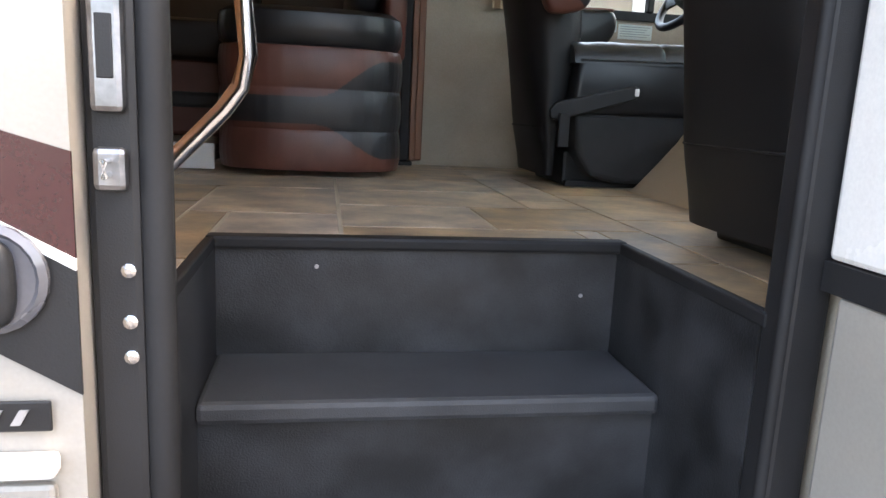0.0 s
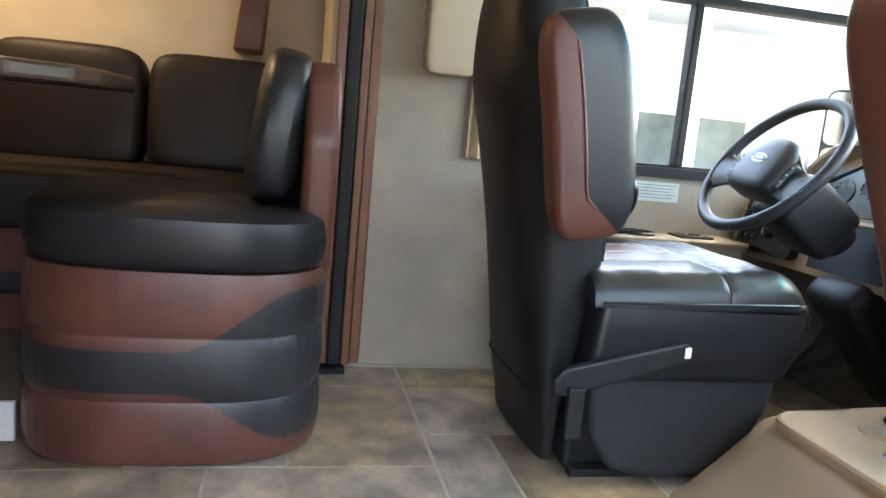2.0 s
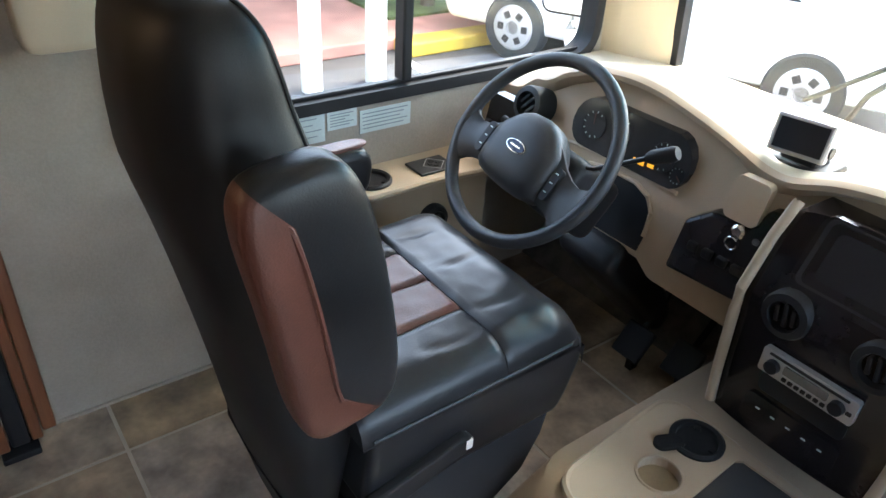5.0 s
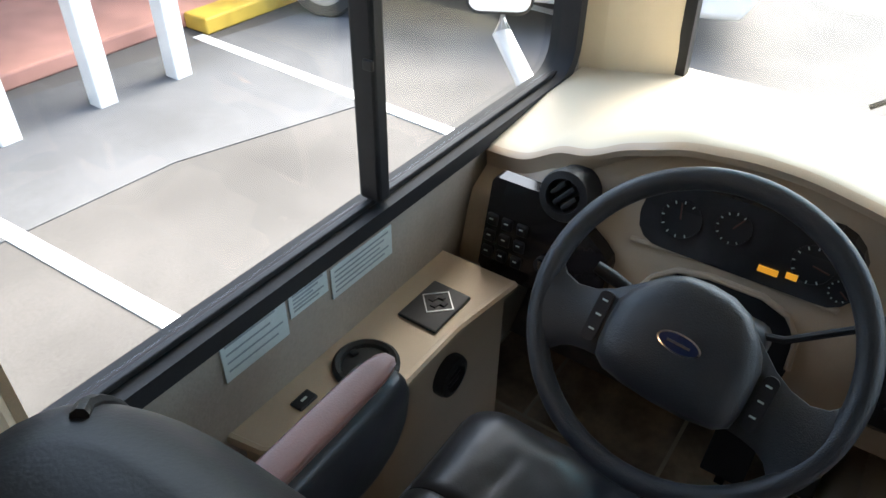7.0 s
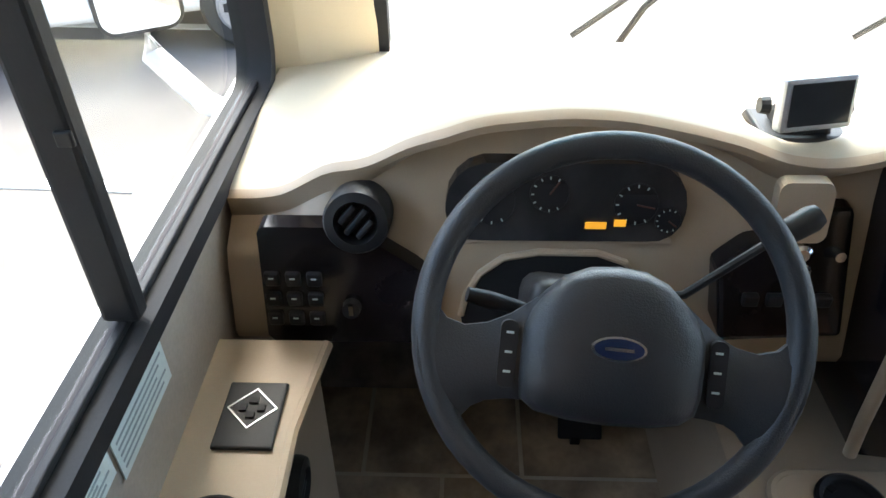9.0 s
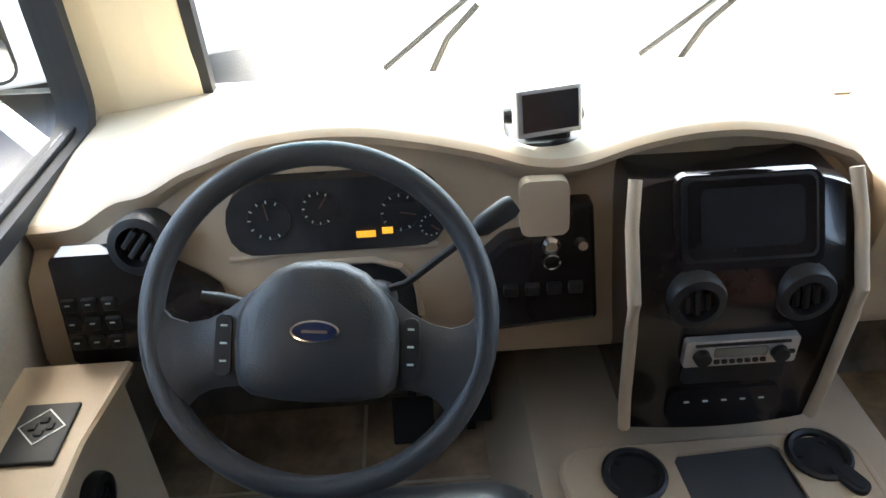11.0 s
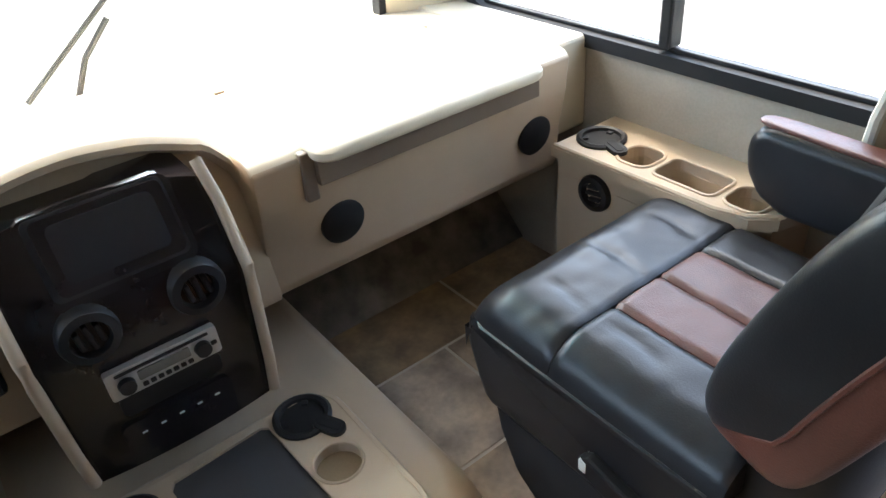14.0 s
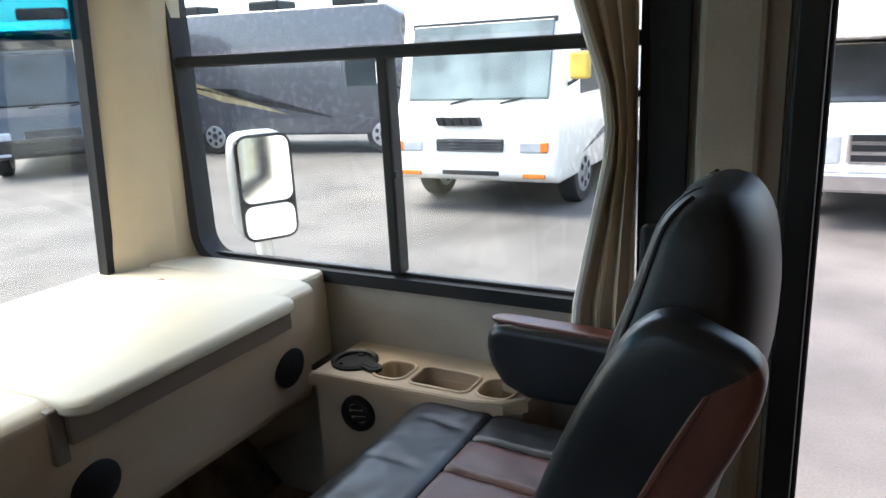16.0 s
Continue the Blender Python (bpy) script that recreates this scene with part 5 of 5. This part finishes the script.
sf2 = thing("back_sofa", "dark brown leather bench with loose back cushions", "sofa", (-0.6, 4.0, FZ))
part("base", box(-1.9, 0.005, 3.7, 4.38, FZ + 0.09, 1.3, 0.02), MAROON, sf2)
part("base_band", box(-1.9, 0.006, 3.69, 4.38, 1.1, 1.17, 0.02), LEATHER_GREY, sf2)
part("seat", pillow((-0.7, 3.98, 1.37), (2.45, 0.68, 0.17), 8, 8), BROWN, sf2, smooth=True)
part("back_frame", box(-1.9, 0.56, 4.25, 4.395, 1.2, 1.72, 0.03), BROWN, sf2)
for i in range(4):
    part("back_cushion", pillow((0.31 - i * 0.48, 4.23, 1.62), (0.47, 0.2, 0.4), 6, 9, Matrix.Rotation(radians(-8), 4, "X")), BROWN, sf2, smooth=True)
tb = thing("dinette_table", "dark wood dinette table on a chrome post", "table", (-0.22, 3.36, FZ + 0.09))
ring = [(-1.3, 3.2), (-0.02, 3.2), (0.09, 3.27), (0.12, 3.38), (0.12, 3.75), (0.05, 3.85), (-1.3, 3.85)]
part("tabletop", prism(ring, "z", 1.675, 1.715, 0.01), TABLEM, tb)
part("post", lathe([(0.033, 0.0), (0.033, 0.57)], (-0.235, 3.36, 1.09), None, 18), CHROME, tb, smooth=True)
part("post_collar", lathe([(0.06, 0.0), (0.06, 0.006), (0.04, 0.02), (0.036, 0.1)], (-0.235, 3.36, 0.989), None, 18), CHROME, tb, smooth=True)
part("post_collar", lathe([(0.04, 0.0), (0.06, 0.02)], (-0.235, 3.36, 1.654), None, 18), CHROME, tb)
vl = thing("window_valance", "dark red-brown valance end on the slide-out wall", "valance", (0.4, 4.3, 1.9))
part("board", prism([(0.33, 1.86), (0.43, 1.86), (0.47, 2.45), (0.4, 2.45)], "y", 4.27, 4.398, 0.01), MAROON, vl)
lampob = thing("ceiling_lamp", "round warm ceiling lamp over the dinette", "lamp", (-0.5, 3.9, 2.58))
part("ring", lathe([(0.12, 0.0), (0.12, 0.04), (0.1, 0.04)], (-0.5, 3.9, 2.58), None, 24), CHROME, lampob)
part("diffuser", lathe([(0.1, 0.0), (0.1, 0.012), (0.05, 0.02)], (-0.5, 3.9, 2.566), None, 24), LAMPG, lampob)
la = new("lamp_light", bpy.data.lights.new("lamp_light", "AREA"))
la.data.energy, la.data.size, la.data.color = 0.45, 0.2, (1.0, 0.7, 0.42)
la.data.shape = "DISK"
la.matrix_world = pose(-0.5, 3.9, 2.555)

# ---- outside ----
structure("ground", box(-300, 300, -300, 300, -0.3, 0.0), ASPHALT, "pale worn asphalt lot reaching the horizon", "ground")
b = prism([(-8, 4.6), (-8, 8.2), (3.0, 8.2), (6.2, 7.7), (4.6, 6.15), (3.2, 6.6), (1.5, 6.7)], "z", 0.001, 0.008)
structure("road_patch", b, ASPHALT_D, "darker asphalt strip along the building", "road")


def line(x0, y0, x1, y1, w=0.1, material=PAINTL, z=0.012):
    d = Vector((x1 - x0, y1 - y0)).normalized()
    n = Vector((-d.y, d.x)) * w / 2
    return prism([(x0 + n.x, y0 + n.y), (x1 + n.x, y1 + n.y), (x1 - n.x, y1 - n.y), (x0 - n.x, y0 - n.y)], "z", 0.002, z)


for q in ((2.2, 7.2, 2.32, 4.4), (4.63, 8.1, 4.5, 5.2), (7.0, 8.1, 6.9, 5.2), (-0.2, 7.6, -0.1, 4.4)):
    tagged(part("parking_line", line(*q), PAINTL), "worn white painted parking line on the lot", "parking line", "parking lines", "structure")
walkway = thing("pavement", "red concrete walk with a kerb along the building", "pavement", (3, 9, 0), kind="structure")
part("slab", box(-12, 22, 8.35, 11.5, 0.0, 0.13, 0.02), REDWALK, walkway)
part("kerb", box(4.7, 8.5, 8.05, 8.34, 0.0, 0.14, 0.02), YELLOW, walkway, "yellow painted kerb")
bld = thing("showroom_building", "long pale single-storey building with a porch roof", "building", (6, 12, 0))
part("wall", box(-14, 26, 11.5, 12.0, 0.13, 3.6), STUCCO, bld)
part("roof", prism([(7.9, 2.95), (11.0, 3.4), (16, 4.6), (16, 4.75), (7.8, 3.1)], "x", -14, 26), ROOFM, bld)
part("back", box(-14, 26, 12.01, 16, 0, 4.3), STUCCO, bld)
for i in range(9):
    x = -11 + i * 4.1
    w = part("window", box(x, x + 1.9, 11.44, 11.499, 0.9, 2.3, 0.01), WHITE_FLAT, bld)
    for k in (0, 1):
        part("pane", box(x + 0.08 + k * 0.9, x + 0.92 + k * 0.9, 11.42, 11.439, 1.0, 2.2), WSGLASS, w)
    part("door" if i % 3 == 1 else "panel", box(x + 2.3, x + 3.2, 11.44, 11.499, 0.13, 2.25, 0.01), WHITE_FLAT, bld)
for x, y in ((2.75, 7.67), (3.43, 7.64), (4.04, 7.6), (0.2, 7.7), (7.2, 8.6), (9.5, 8.6), (12.0, 8.6), (14.5, 8.6)):
    tagged(part("porch_post", box(x - 0.07, x + 0.07, y - 0.07, y + 0.07, 0.0, 2.98, 0.01), WHITE_FLAT), "white square porch post", "post", "porch posts")
hd = thing("fence", "low white picket fence before the building", "fence", (8, 8.9, 0.13))
for i in range(46):
    part("picket", box(8.0 + i * 0.2, 8.09 + i * 0.2, 8.7, 8.73, 0.13, 1.05), WHITE_FLAT, hd)
part("rail", box(8.0, 17.2, 8.735, 8.77, 0.35, 0.43), WHITE_FLAT, hd)
part("rail", box(8.0, 17.2, 8.735, 8.77, 0.8, 0.88), WHITE_FLAT, hd)


def palm(x, y, h):
    p = thing("palm_shrub", "small green palm by the walk", "plant", (x, y, 0.1))
    part("trunk", tube([(x, y, 0.1), (x + 0.03, y, h * 0.3), (x, y + 0.02, h * 0.55)], [0.09, 0.07, 0.06], 9), mat("palm_bark", (0.16, 0.12, 0.08), 0.9), p)
    for i in range(22):
        a, l, e = i * 2.4, random.uniform(0.5, 0.8), random.uniform(0.2, 1.2)
        b = bmesh.new()
        prev = None
        for k in range(6):
            t = k / 5
            r = l * t
            z = h * 0.55 + math.sin(e) * l * t - 0.55 * l * t * t
            w = 0.05 * (1 - t) + 0.004
            c = Vector((x + math.cos(a) * r, y + math.sin(a) * r, z))
            n = Vector((-math.sin(a), math.cos(a), 0)) * w
            row = [b.verts.new(c - n), b.verts.new(c + Vector((0, 0, -0.01))), b.verts.new(c + n)]
            if prev:
                b.faces.new((prev[0], prev[1], row[1], row[0]))
                b.faces.new((prev[1], prev[2], row[2], row[1]))
            prev = row
        part("frond", b, LEAF, p)


palm(5.7, 9.2, 1.6)
palm(9.0, 9.3, 1.4)
tagged(part("lawn_strip", box(5.0, 9.0, 8.9, 9.9, 0.131, 0.16), GRASS), "short grass strip by the walk", "grass", kind="stuff")


def wheel_of(parent, x, y, r, w, axis="y", rim=SILVER):
    m = Matrix.Rotation(radians(90), 4, "X") if axis == "y" else Matrix.Rotation(radians(90), 4, "Y")
    wh = part("wheel", lathe([(r * 0.6, -w / 2), (r * 0.93, -w / 2), (r, -w * 0.35), (r, w * 0.35), (r * 0.93, w / 2), (r * 0.6, w / 2)], (x, y, r), m, 28), TYRE, parent, smooth=True)
    part("rim", lathe([(r * 0.66, -w * 0.5), (r * 0.6, -w * 0.56), (r * 0.2, -w * 0.58), (r * 0.2, w * 0.58), (r * 0.6, w * 0.56), (r * 0.66, w * 0.5)], (x, y, r), m, 24), rim, wh)
    for i in range(6):
        mm = Matrix.Translation((x, y, r)) @ m @ Matrix.Rotation(i * math.pi / 3, 4, "Z")
        for q in (-1, 1):
            part("spoke_gap", box(r * 0.3, r * 0.5, -r * 0.1, r * 0.1, q * w * 0.5, q * w * 0.6, 0.004, 1, m=mm), TYRE, wh)
    return wh


def sedan(x, y, turn, paint, label):
    """A saloon car, nose along its own +x."""
    c = thing("car", label, "car", (0, 0, 0))
    prof = [(-2.1, 0.3), (2.15, 0.28), (2.25, 0.5), (2.15, 0.78), (1.2, 0.95), (0.55, 1.38), (-0.6, 1.42), (-1.5, 1.02), (-2.15, 0.95), (-2.25, 0.6)]
    part("body", prism(prof, "y", -0.85, 0.85, 0.08, 3), paint, c, smooth=True)
    for q in (-1, 1):
        part("side_glass", prism([(0.95, 1.0), (0.45, 1.31), (-0.55, 1.34), (-1.15, 1.02)], "y", q * 0.84, q * 0.856), DARKGLASS, c)
        part("headlight", pillow((2.08, q * 0.62, 0.68), (0.3, 0.36, 0.14), 3, 5), HEADL, c)
        part("tail_lamp", pillow((-2.16, q * 0.62, 0.8), (0.2, 0.36, 0.14), 3, 5), STRIPE, c, "red tail lamp")
        for wx in (1.35, -1.35):
            wheel_of(c, wx, q * 0.78, 0.33, 0.2)
    part("windshield", prism([(1.16, 0.99), (1.2, 0.99), (0.58, 1.36), (0.54, 1.36)], "y", -0.68, 0.68), DARKGLASS, c)
    part("grille", box(2.2, 2.27, -0.4, 0.4, 0.5, 0.64, 0.02), BLACK, c)
    part("plate", box(2.24, 2.275, -0.16, 0.16, 0.36, 0.46), WHITE_FLAT, c)
    c.matrix_world = pose(x, y, 0, 0, 0, turn)
    return c


sedan(6.87, 6.59, 110, WHITE, "white saloon car parked in front of the coach")
sedan(12.5, 6.6, 20, mat("pale_teal_paint", (0.35, 0.55, 0.55), 0.2, bump=0, coat=0.5), "pale teal saloon parked before the porch")


def motorhome(x0, x1, yf, ln, paint, label, dark=False):
    """A flat-fronted motorhome whose nose faces +y at yf."""
    c = thing("motorhome", label, "motorhome", ((x0 + x1) / 2, yf - 1, 0))
    w = x1 - x0
    prof = [(yf - ln, 0.45), (yf - 0.1, 0.42), (yf + 0.02, 0.5), (yf + 0.03, 0.8), (yf - 0.06, 1.25), (yf - 0.25, 1.5), (yf - 0.55, 2.55), (yf - 0.5, 2.95), (yf - 0.9, 3.2), (yf - ln, 3.25)]
    part("body", prism(prof, "x", x0, x1, 0.06, 3), paint, c, smooth=True)
    part("windshield", prism([(yf - 0.205, 1.5), (yf - 0.235, 1.48), (yf - 0.515, 2.45), (yf - 0.485, 2.47)], "x", x0 + 0.2, x1 - 0.2, 0.015), WSGLASS if not dark else DARKGLASS, c)
    part("windshield_edge", prism([(yf - 0.245, 1.45), (yf - 0.275, 1.45), (yf - 0.565, 2.5), (yf - 0.535, 2.5)], "x", x0 + 0.16, x1 - 0.16), BLACK, c)
    part("grille", box(x0 + w * 0.3, x1 - w * 0.3, yf - 0.05, yf + 0.045, 0.83, 1.0, 0.02), BLACK, c, "black slatted grille")
    for k in range(4):
        part("grille_slat", box(x0 + w * 0.3, x1 - w * 0.3, yf + 0.045, yf + 0.055, 0.845 + k * 0.04, 0.86 + k * 0.04), GREYPAINT, c)
    part("bumper_slot", box(x0 + w * 0.33, x1 - w * 0.33, yf, yf + 0.04, 0.52, 0.58, 0.01), BLACK, c)
    for q in (0, 1):
        hx = x0 + 0.12 if q == 0 else x1 - 0.52
        h = part("headlight", box(hx, hx + 0.4, yf - 0.1, yf + 0.04, 0.82, 0.98, 0.03), HEADL, c)
        part("turn_lamp", box(hx if q == 0 else hx + 0.29, hx + 0.11 if q == 0 else hx + 0.4, yf - 0.1, yf + 0.045, 0.83, 0.97, 0.02), AMBER, h)
        part("fog_lamp", box(hx + 0.05, hx + 0.35, yf, yf + 0.045, 0.5, 0.56, 0.01), AMBER if not dark else HEADL, c)
        sx = x0 if q == 0 else x1
        wheel_of(c, sx + (0.14 if q == 0 else -0.14), yf - 1.1, 0.42, 0.26, "x")
        wheel_of(c, sx + (0.14 if q == 0 else -0.14), yf - ln + 2, 0.42, 0.26, "x")
        part("side_window", box(sx - 0.012, sx + 0.012, yf - 1.9, yf - 0.9, 1.5, 2.35, 0.01), DARKGLASS, c)
        m = part("mirror", box(sx - 0.12 + (q * 2 - 1) * 0.2, sx + 0.12 + (q * 2 - 1) * 0.2, yf - 0.35, yf - 0.2, 1.72, 2.05, 0.03), YELLOW if (not dark and q == 0) else paint, c)
        part("mirror_arm", tube([(sx, yf - 0.4, 1.65), (sx + (q * 2 - 1) * 0.2, yf - 0.3, 1.75)], 0.025, 6), BLACK, c)
        for k in range(3):
            part("swoosh", prism([(yf - 1.0 - k * 1.2, 0.7 + k * 0.1), (yf - 3.4 - k * 1.3, 1.3 + k * 0.22), (yf - 5.0 - k, 1.35 + k * 0.25), (yf - 3.2 - k, 1.05 + k * 0.1)], "x", sx - 0.008, sx + 0.008), (GREYPAINT, BLACKPAINT, GOLD)[k], c)
        part("wiper", tube([(x0 + w * (0.35 + 0.3 * q), yf - 0.19, 1.44), (x0 + w * (0.12 + 0.3 * q), yf - 0.24, 1.56)], 0.012, 6), BLACK, c)
    for k in range(5):
        part("roof_light", box(x0 + w * (0.1 + 0.2 * k) - 0.06, x0 + w * (0.1 + 0.2 * k) + 0.06, yf - 0.55, yf - 0.46, 2.88, 2.93, 0.01), AMBER, c)
    for k in range(3):
        part("roof_unit", box(x0 + 0.8, x1 - 0.8, yf - 2.5 - k * 2.2, yf - 1.7 - k * 2.2, 3.24, 3.5, 0.05), WHITE_FLAT if not dark else BLACK, c)
    return c


mh = motorhome(3.95, 6.4, -5.75, 9.0, WHITE, "white motorhome with grey graphics parked nose on")
for k in range(5):
    part("emblem_bar", prism([(5.0 + k * 0.13, 1.17), (5.1 + k * 0.13, 1.17), (5.14 + k * 0.13, 1.28), (5.04 + k * 0.13, 1.28)], "y", -5.81, -5.71), RUBBER, mh, "dark slanted emblem")
bus = motorhome(14.6, 17.2, -6.2, 10.0, BLACKPAINT, "black motorhome with chrome lamps parked in the row", True)
bus.rotation_euler.z = radians(50)
tan_rv = motorhome(8.65, 11.15, -11.0, 7.5, GREYPAINT, "dark grey motorhome with gold graphics parked in the row", True)
tan_rv.rotation_euler.z = radians(100)


def camper(x0, x1, yf, label):
    """A cutaway van camper with an overhanging cab bunk, nose facing +y."""
    c = thing("camper_van", label, "camper", ((x0 + x1) / 2, yf - 1, 0))
    w = x1 - x0
    part("coach_body", box(x0 - 0.2, x1 + 0.2, yf - 7, yf - 1.6, 0.5, 3.1, 0.08, 3), WHITE, c)
    part("cab_bunk", prism([(yf - 1.62, 2.0), (yf - 0.45, 2.05), (yf - 0.3, 2.3), (yf - 0.7, 3.0), (yf - 1.62, 3.08)], "x", x0 - 0.15, x1 + 0.15, 0.06, 3), WHITE, c)
    part("cab", prism([(yf - 1.7, 0.45), (yf, 0.45), (yf, 1.15), (yf - 0.75, 1.3), (yf - 1.2, 1.98), (yf - 1.7, 2.0)], "x", x0, x1, 0.06, 3), WHITE, c, smooth=True)
    part("windshield", prism([(yf - 0.74, 1.34), (yf - 0.76, 1.32), (yf - 1.19, 1.95), (yf - 1.16, 1.97)], "x", x0 + 0.12, x1 - 0.12), DARKGLASS, c)
    part("grille", box(x0 + 0.45, x1 - 0.45, yf - 0.05, yf + 0.04, 0.72, 1.08, 0.03), CHROME, c, "chrome barred grille")
    for k in range(3):
        part("grille_gap", box(x0 + 0.5, x1 - 0.5, yf + 0.04, yf + 0.05, 0.76 + k * 0.11, 0.83 + k * 0.11), BLACK, c)
    part("bumper", box(x0 - 0.02, x1 + 0.02, yf - 0.1, yf + 0.12, 0.42, 0.65, 0.04), CHROME, c, "chrome bumper")
    for q in (0, 1):
        hx = x0 + 0.1 if q == 0 else x1 - 0.4
        part("headlight", box(hx, hx + 0.3, yf - 0.05, yf + 0.03, 0.72, 1.05, 0.03), HEADL, c)
        wheel_of(c, (x0 + 0.13 if q == 0 else x1 - 0.13), yf - 0.9, 0.37, 0.22, "x")
        wheel_of(c, (x0 + 0.13 if q == 0 else x1 - 0.13), yf - 5.2, 0.37, 0.22, "x")
    for k in range(2):
        part("swoosh", prism([(x0 + 0.3 + k * 0.5, 2.5 + k * 0.12), (x0 + 0.9 + k * 0.5, 2.75), (x0 + 1.1 + k * 0.4, 2.62)], "y", yf - 0.52, yf - 0.4), STRIPE, c, "red graphic")
    return c


camper(-0.85, 1.25, -6.1, "white cutaway van camper parked nose on")


def door_mirror(x, y, z, turn, root, label):
    """A tall wing mirror; its glass looks back along the coach, turned towards the cab."""
    m = thing("wing_mirror", label, "mirror", (0, 0, 0))
    sh_ = part("shell", pillow((0.02, 0, 0), (0.1, 0.19, 0.36), 5, 8), SILVER, m, smooth=True)
    part("bezel", loft([[(-0.045 - d, yy, zz) for yy, zz in rrect(-0.092, 0.092, -0.172, 0.172, 0.04)] for d in (0.0, 0.012)]), BLACK, sh_)
    part("glass", loft([[(-0.058 - d, yy, zz) for yy, zz in rrect(-0.083, 0.083, -0.045, 0.163, 0.03)] for d in (0.0, 0.002)]), MIRROR, sh_, "mirror glass")
    part("glass", loft([[(-0.058 - d, yy, zz) for yy, zz in rrect(-0.083, 0.083, -0.163, -0.055, 0.03)] for d in (0.0, 0.002)]), MIRROR, sh_)
    pm = pose(x, y, z, 0, 0, turn)
    m.matrix_world = pm
    bpy.context.view_layer.update()
    part("arm", tube([root, ((root[0] + x) / 2, (root[1] + y) / 2, z - 0.33), (x + 0.02, y, z - 0.25), (x + 0.02, y, z - 0.15)], 0.028, 10), WHITE, m, smooth=True)


door_mirror(2.56, 1.08, 1.735, -30, (2.55, 1.29, 1.42), "white wing mirror outside the passenger window")
door_mirror(2.72, 4.1, 1.78, 30, (2.6, 3.84, 1.42), "white wing mirror outside the driver window")

# windshield wipers on the outside of the glass
for y0, y1 in ((2.95, 2.45), (2.35, 1.85)):
    wp = thing("wiper", "black windshield wiper resting on the glass", "wiper", (2.72, y0, 1.56), group="wipers")
    part("arm", tube([(2.74, y0 + 0.12, 1.5), (2.70, y0 + 0.05, 1.66), (2.68, y0 - 0.02, 1.74)], 0.008, 6), BLACK, wp)
    part("blade", tube([(2.69, y0 + 0.2, 1.6), (2.66, y0 - 0.16, 1.89)], 0.007, 6), BLACK, wp)

# ---- floor tiles: mixed slate-look rectangles on a fixed unit ----
U = 0.166
taken, tiles = set(), []
rnd = random.Random(5)
NX, NY = 24, 15
for j in range(NY):
    for i in range(NX):
        if (i, j) in taken:
            continue
        opts = [(3, 2), (2, 2), (2, 3), (2, 1), (1, 2), (2, 2), (1, 1)]
        rnd.shuffle(opts)
        opts.sort(key=lambda o: -o[0] * o[1] + rnd.random() * 4)
        for w, h in opts:
            cells = [(i + a, j + c) for a in range(w) for c in range(h)]
            if all(c not in taken and c[0] < NX and c[1] < NY for c in cells):
                taken.update(cells)
                tiles.append((i, j, w, h))
                break
rects = []
for i, j, w, h in tiles:
    x0, y0 = -1.42 + i * U, YR + 0.002 + j * U
    x1, y1 = x0 + w * U, min(y0 + h * U, YL - 0.002)
    if x1 > XS0 - 0.012 and x0 < XS1 + 0.012 and y0 < YS + 0.021:
        # tiles round the step well are trimmed to its edge
        rects.append((max(x0, XS0 - 0.013), YS + 0.021, min(x1, XS1 + 0.013), y1))
        rects.append((x0, y0, XS0 - 0.014, y1))
        rects.append((XS1 + 0.014, y0, x1, y1))
    else:
        rects.append((x0, y0, x1, y1))
mesh_of = {}
for x0, y0, x1, y1 in rects:
    if y1 - y0 < 0.012 or x1 - x0 < 0.012:
        continue
    key = (round(x1 - x0, 3), round(y1 - y0, 3))
    if key not in mesh_of:
        bb = box(0, key[0] - 0.009, 0, key[1] - 0.009, 0, 0.003, 0.001, 1)
        me = bpy.data.meshes.new("tile")
        bb.to_mesh(me)
        bb.free()
        me.materials.append(TILEM)
        mesh_of[key] = me
    t = new("tile", mesh_of[key])
    t.location = (x0 + 0.0045, y0 + 0.0045, FZ - 0.0035)
    t.parent = floor
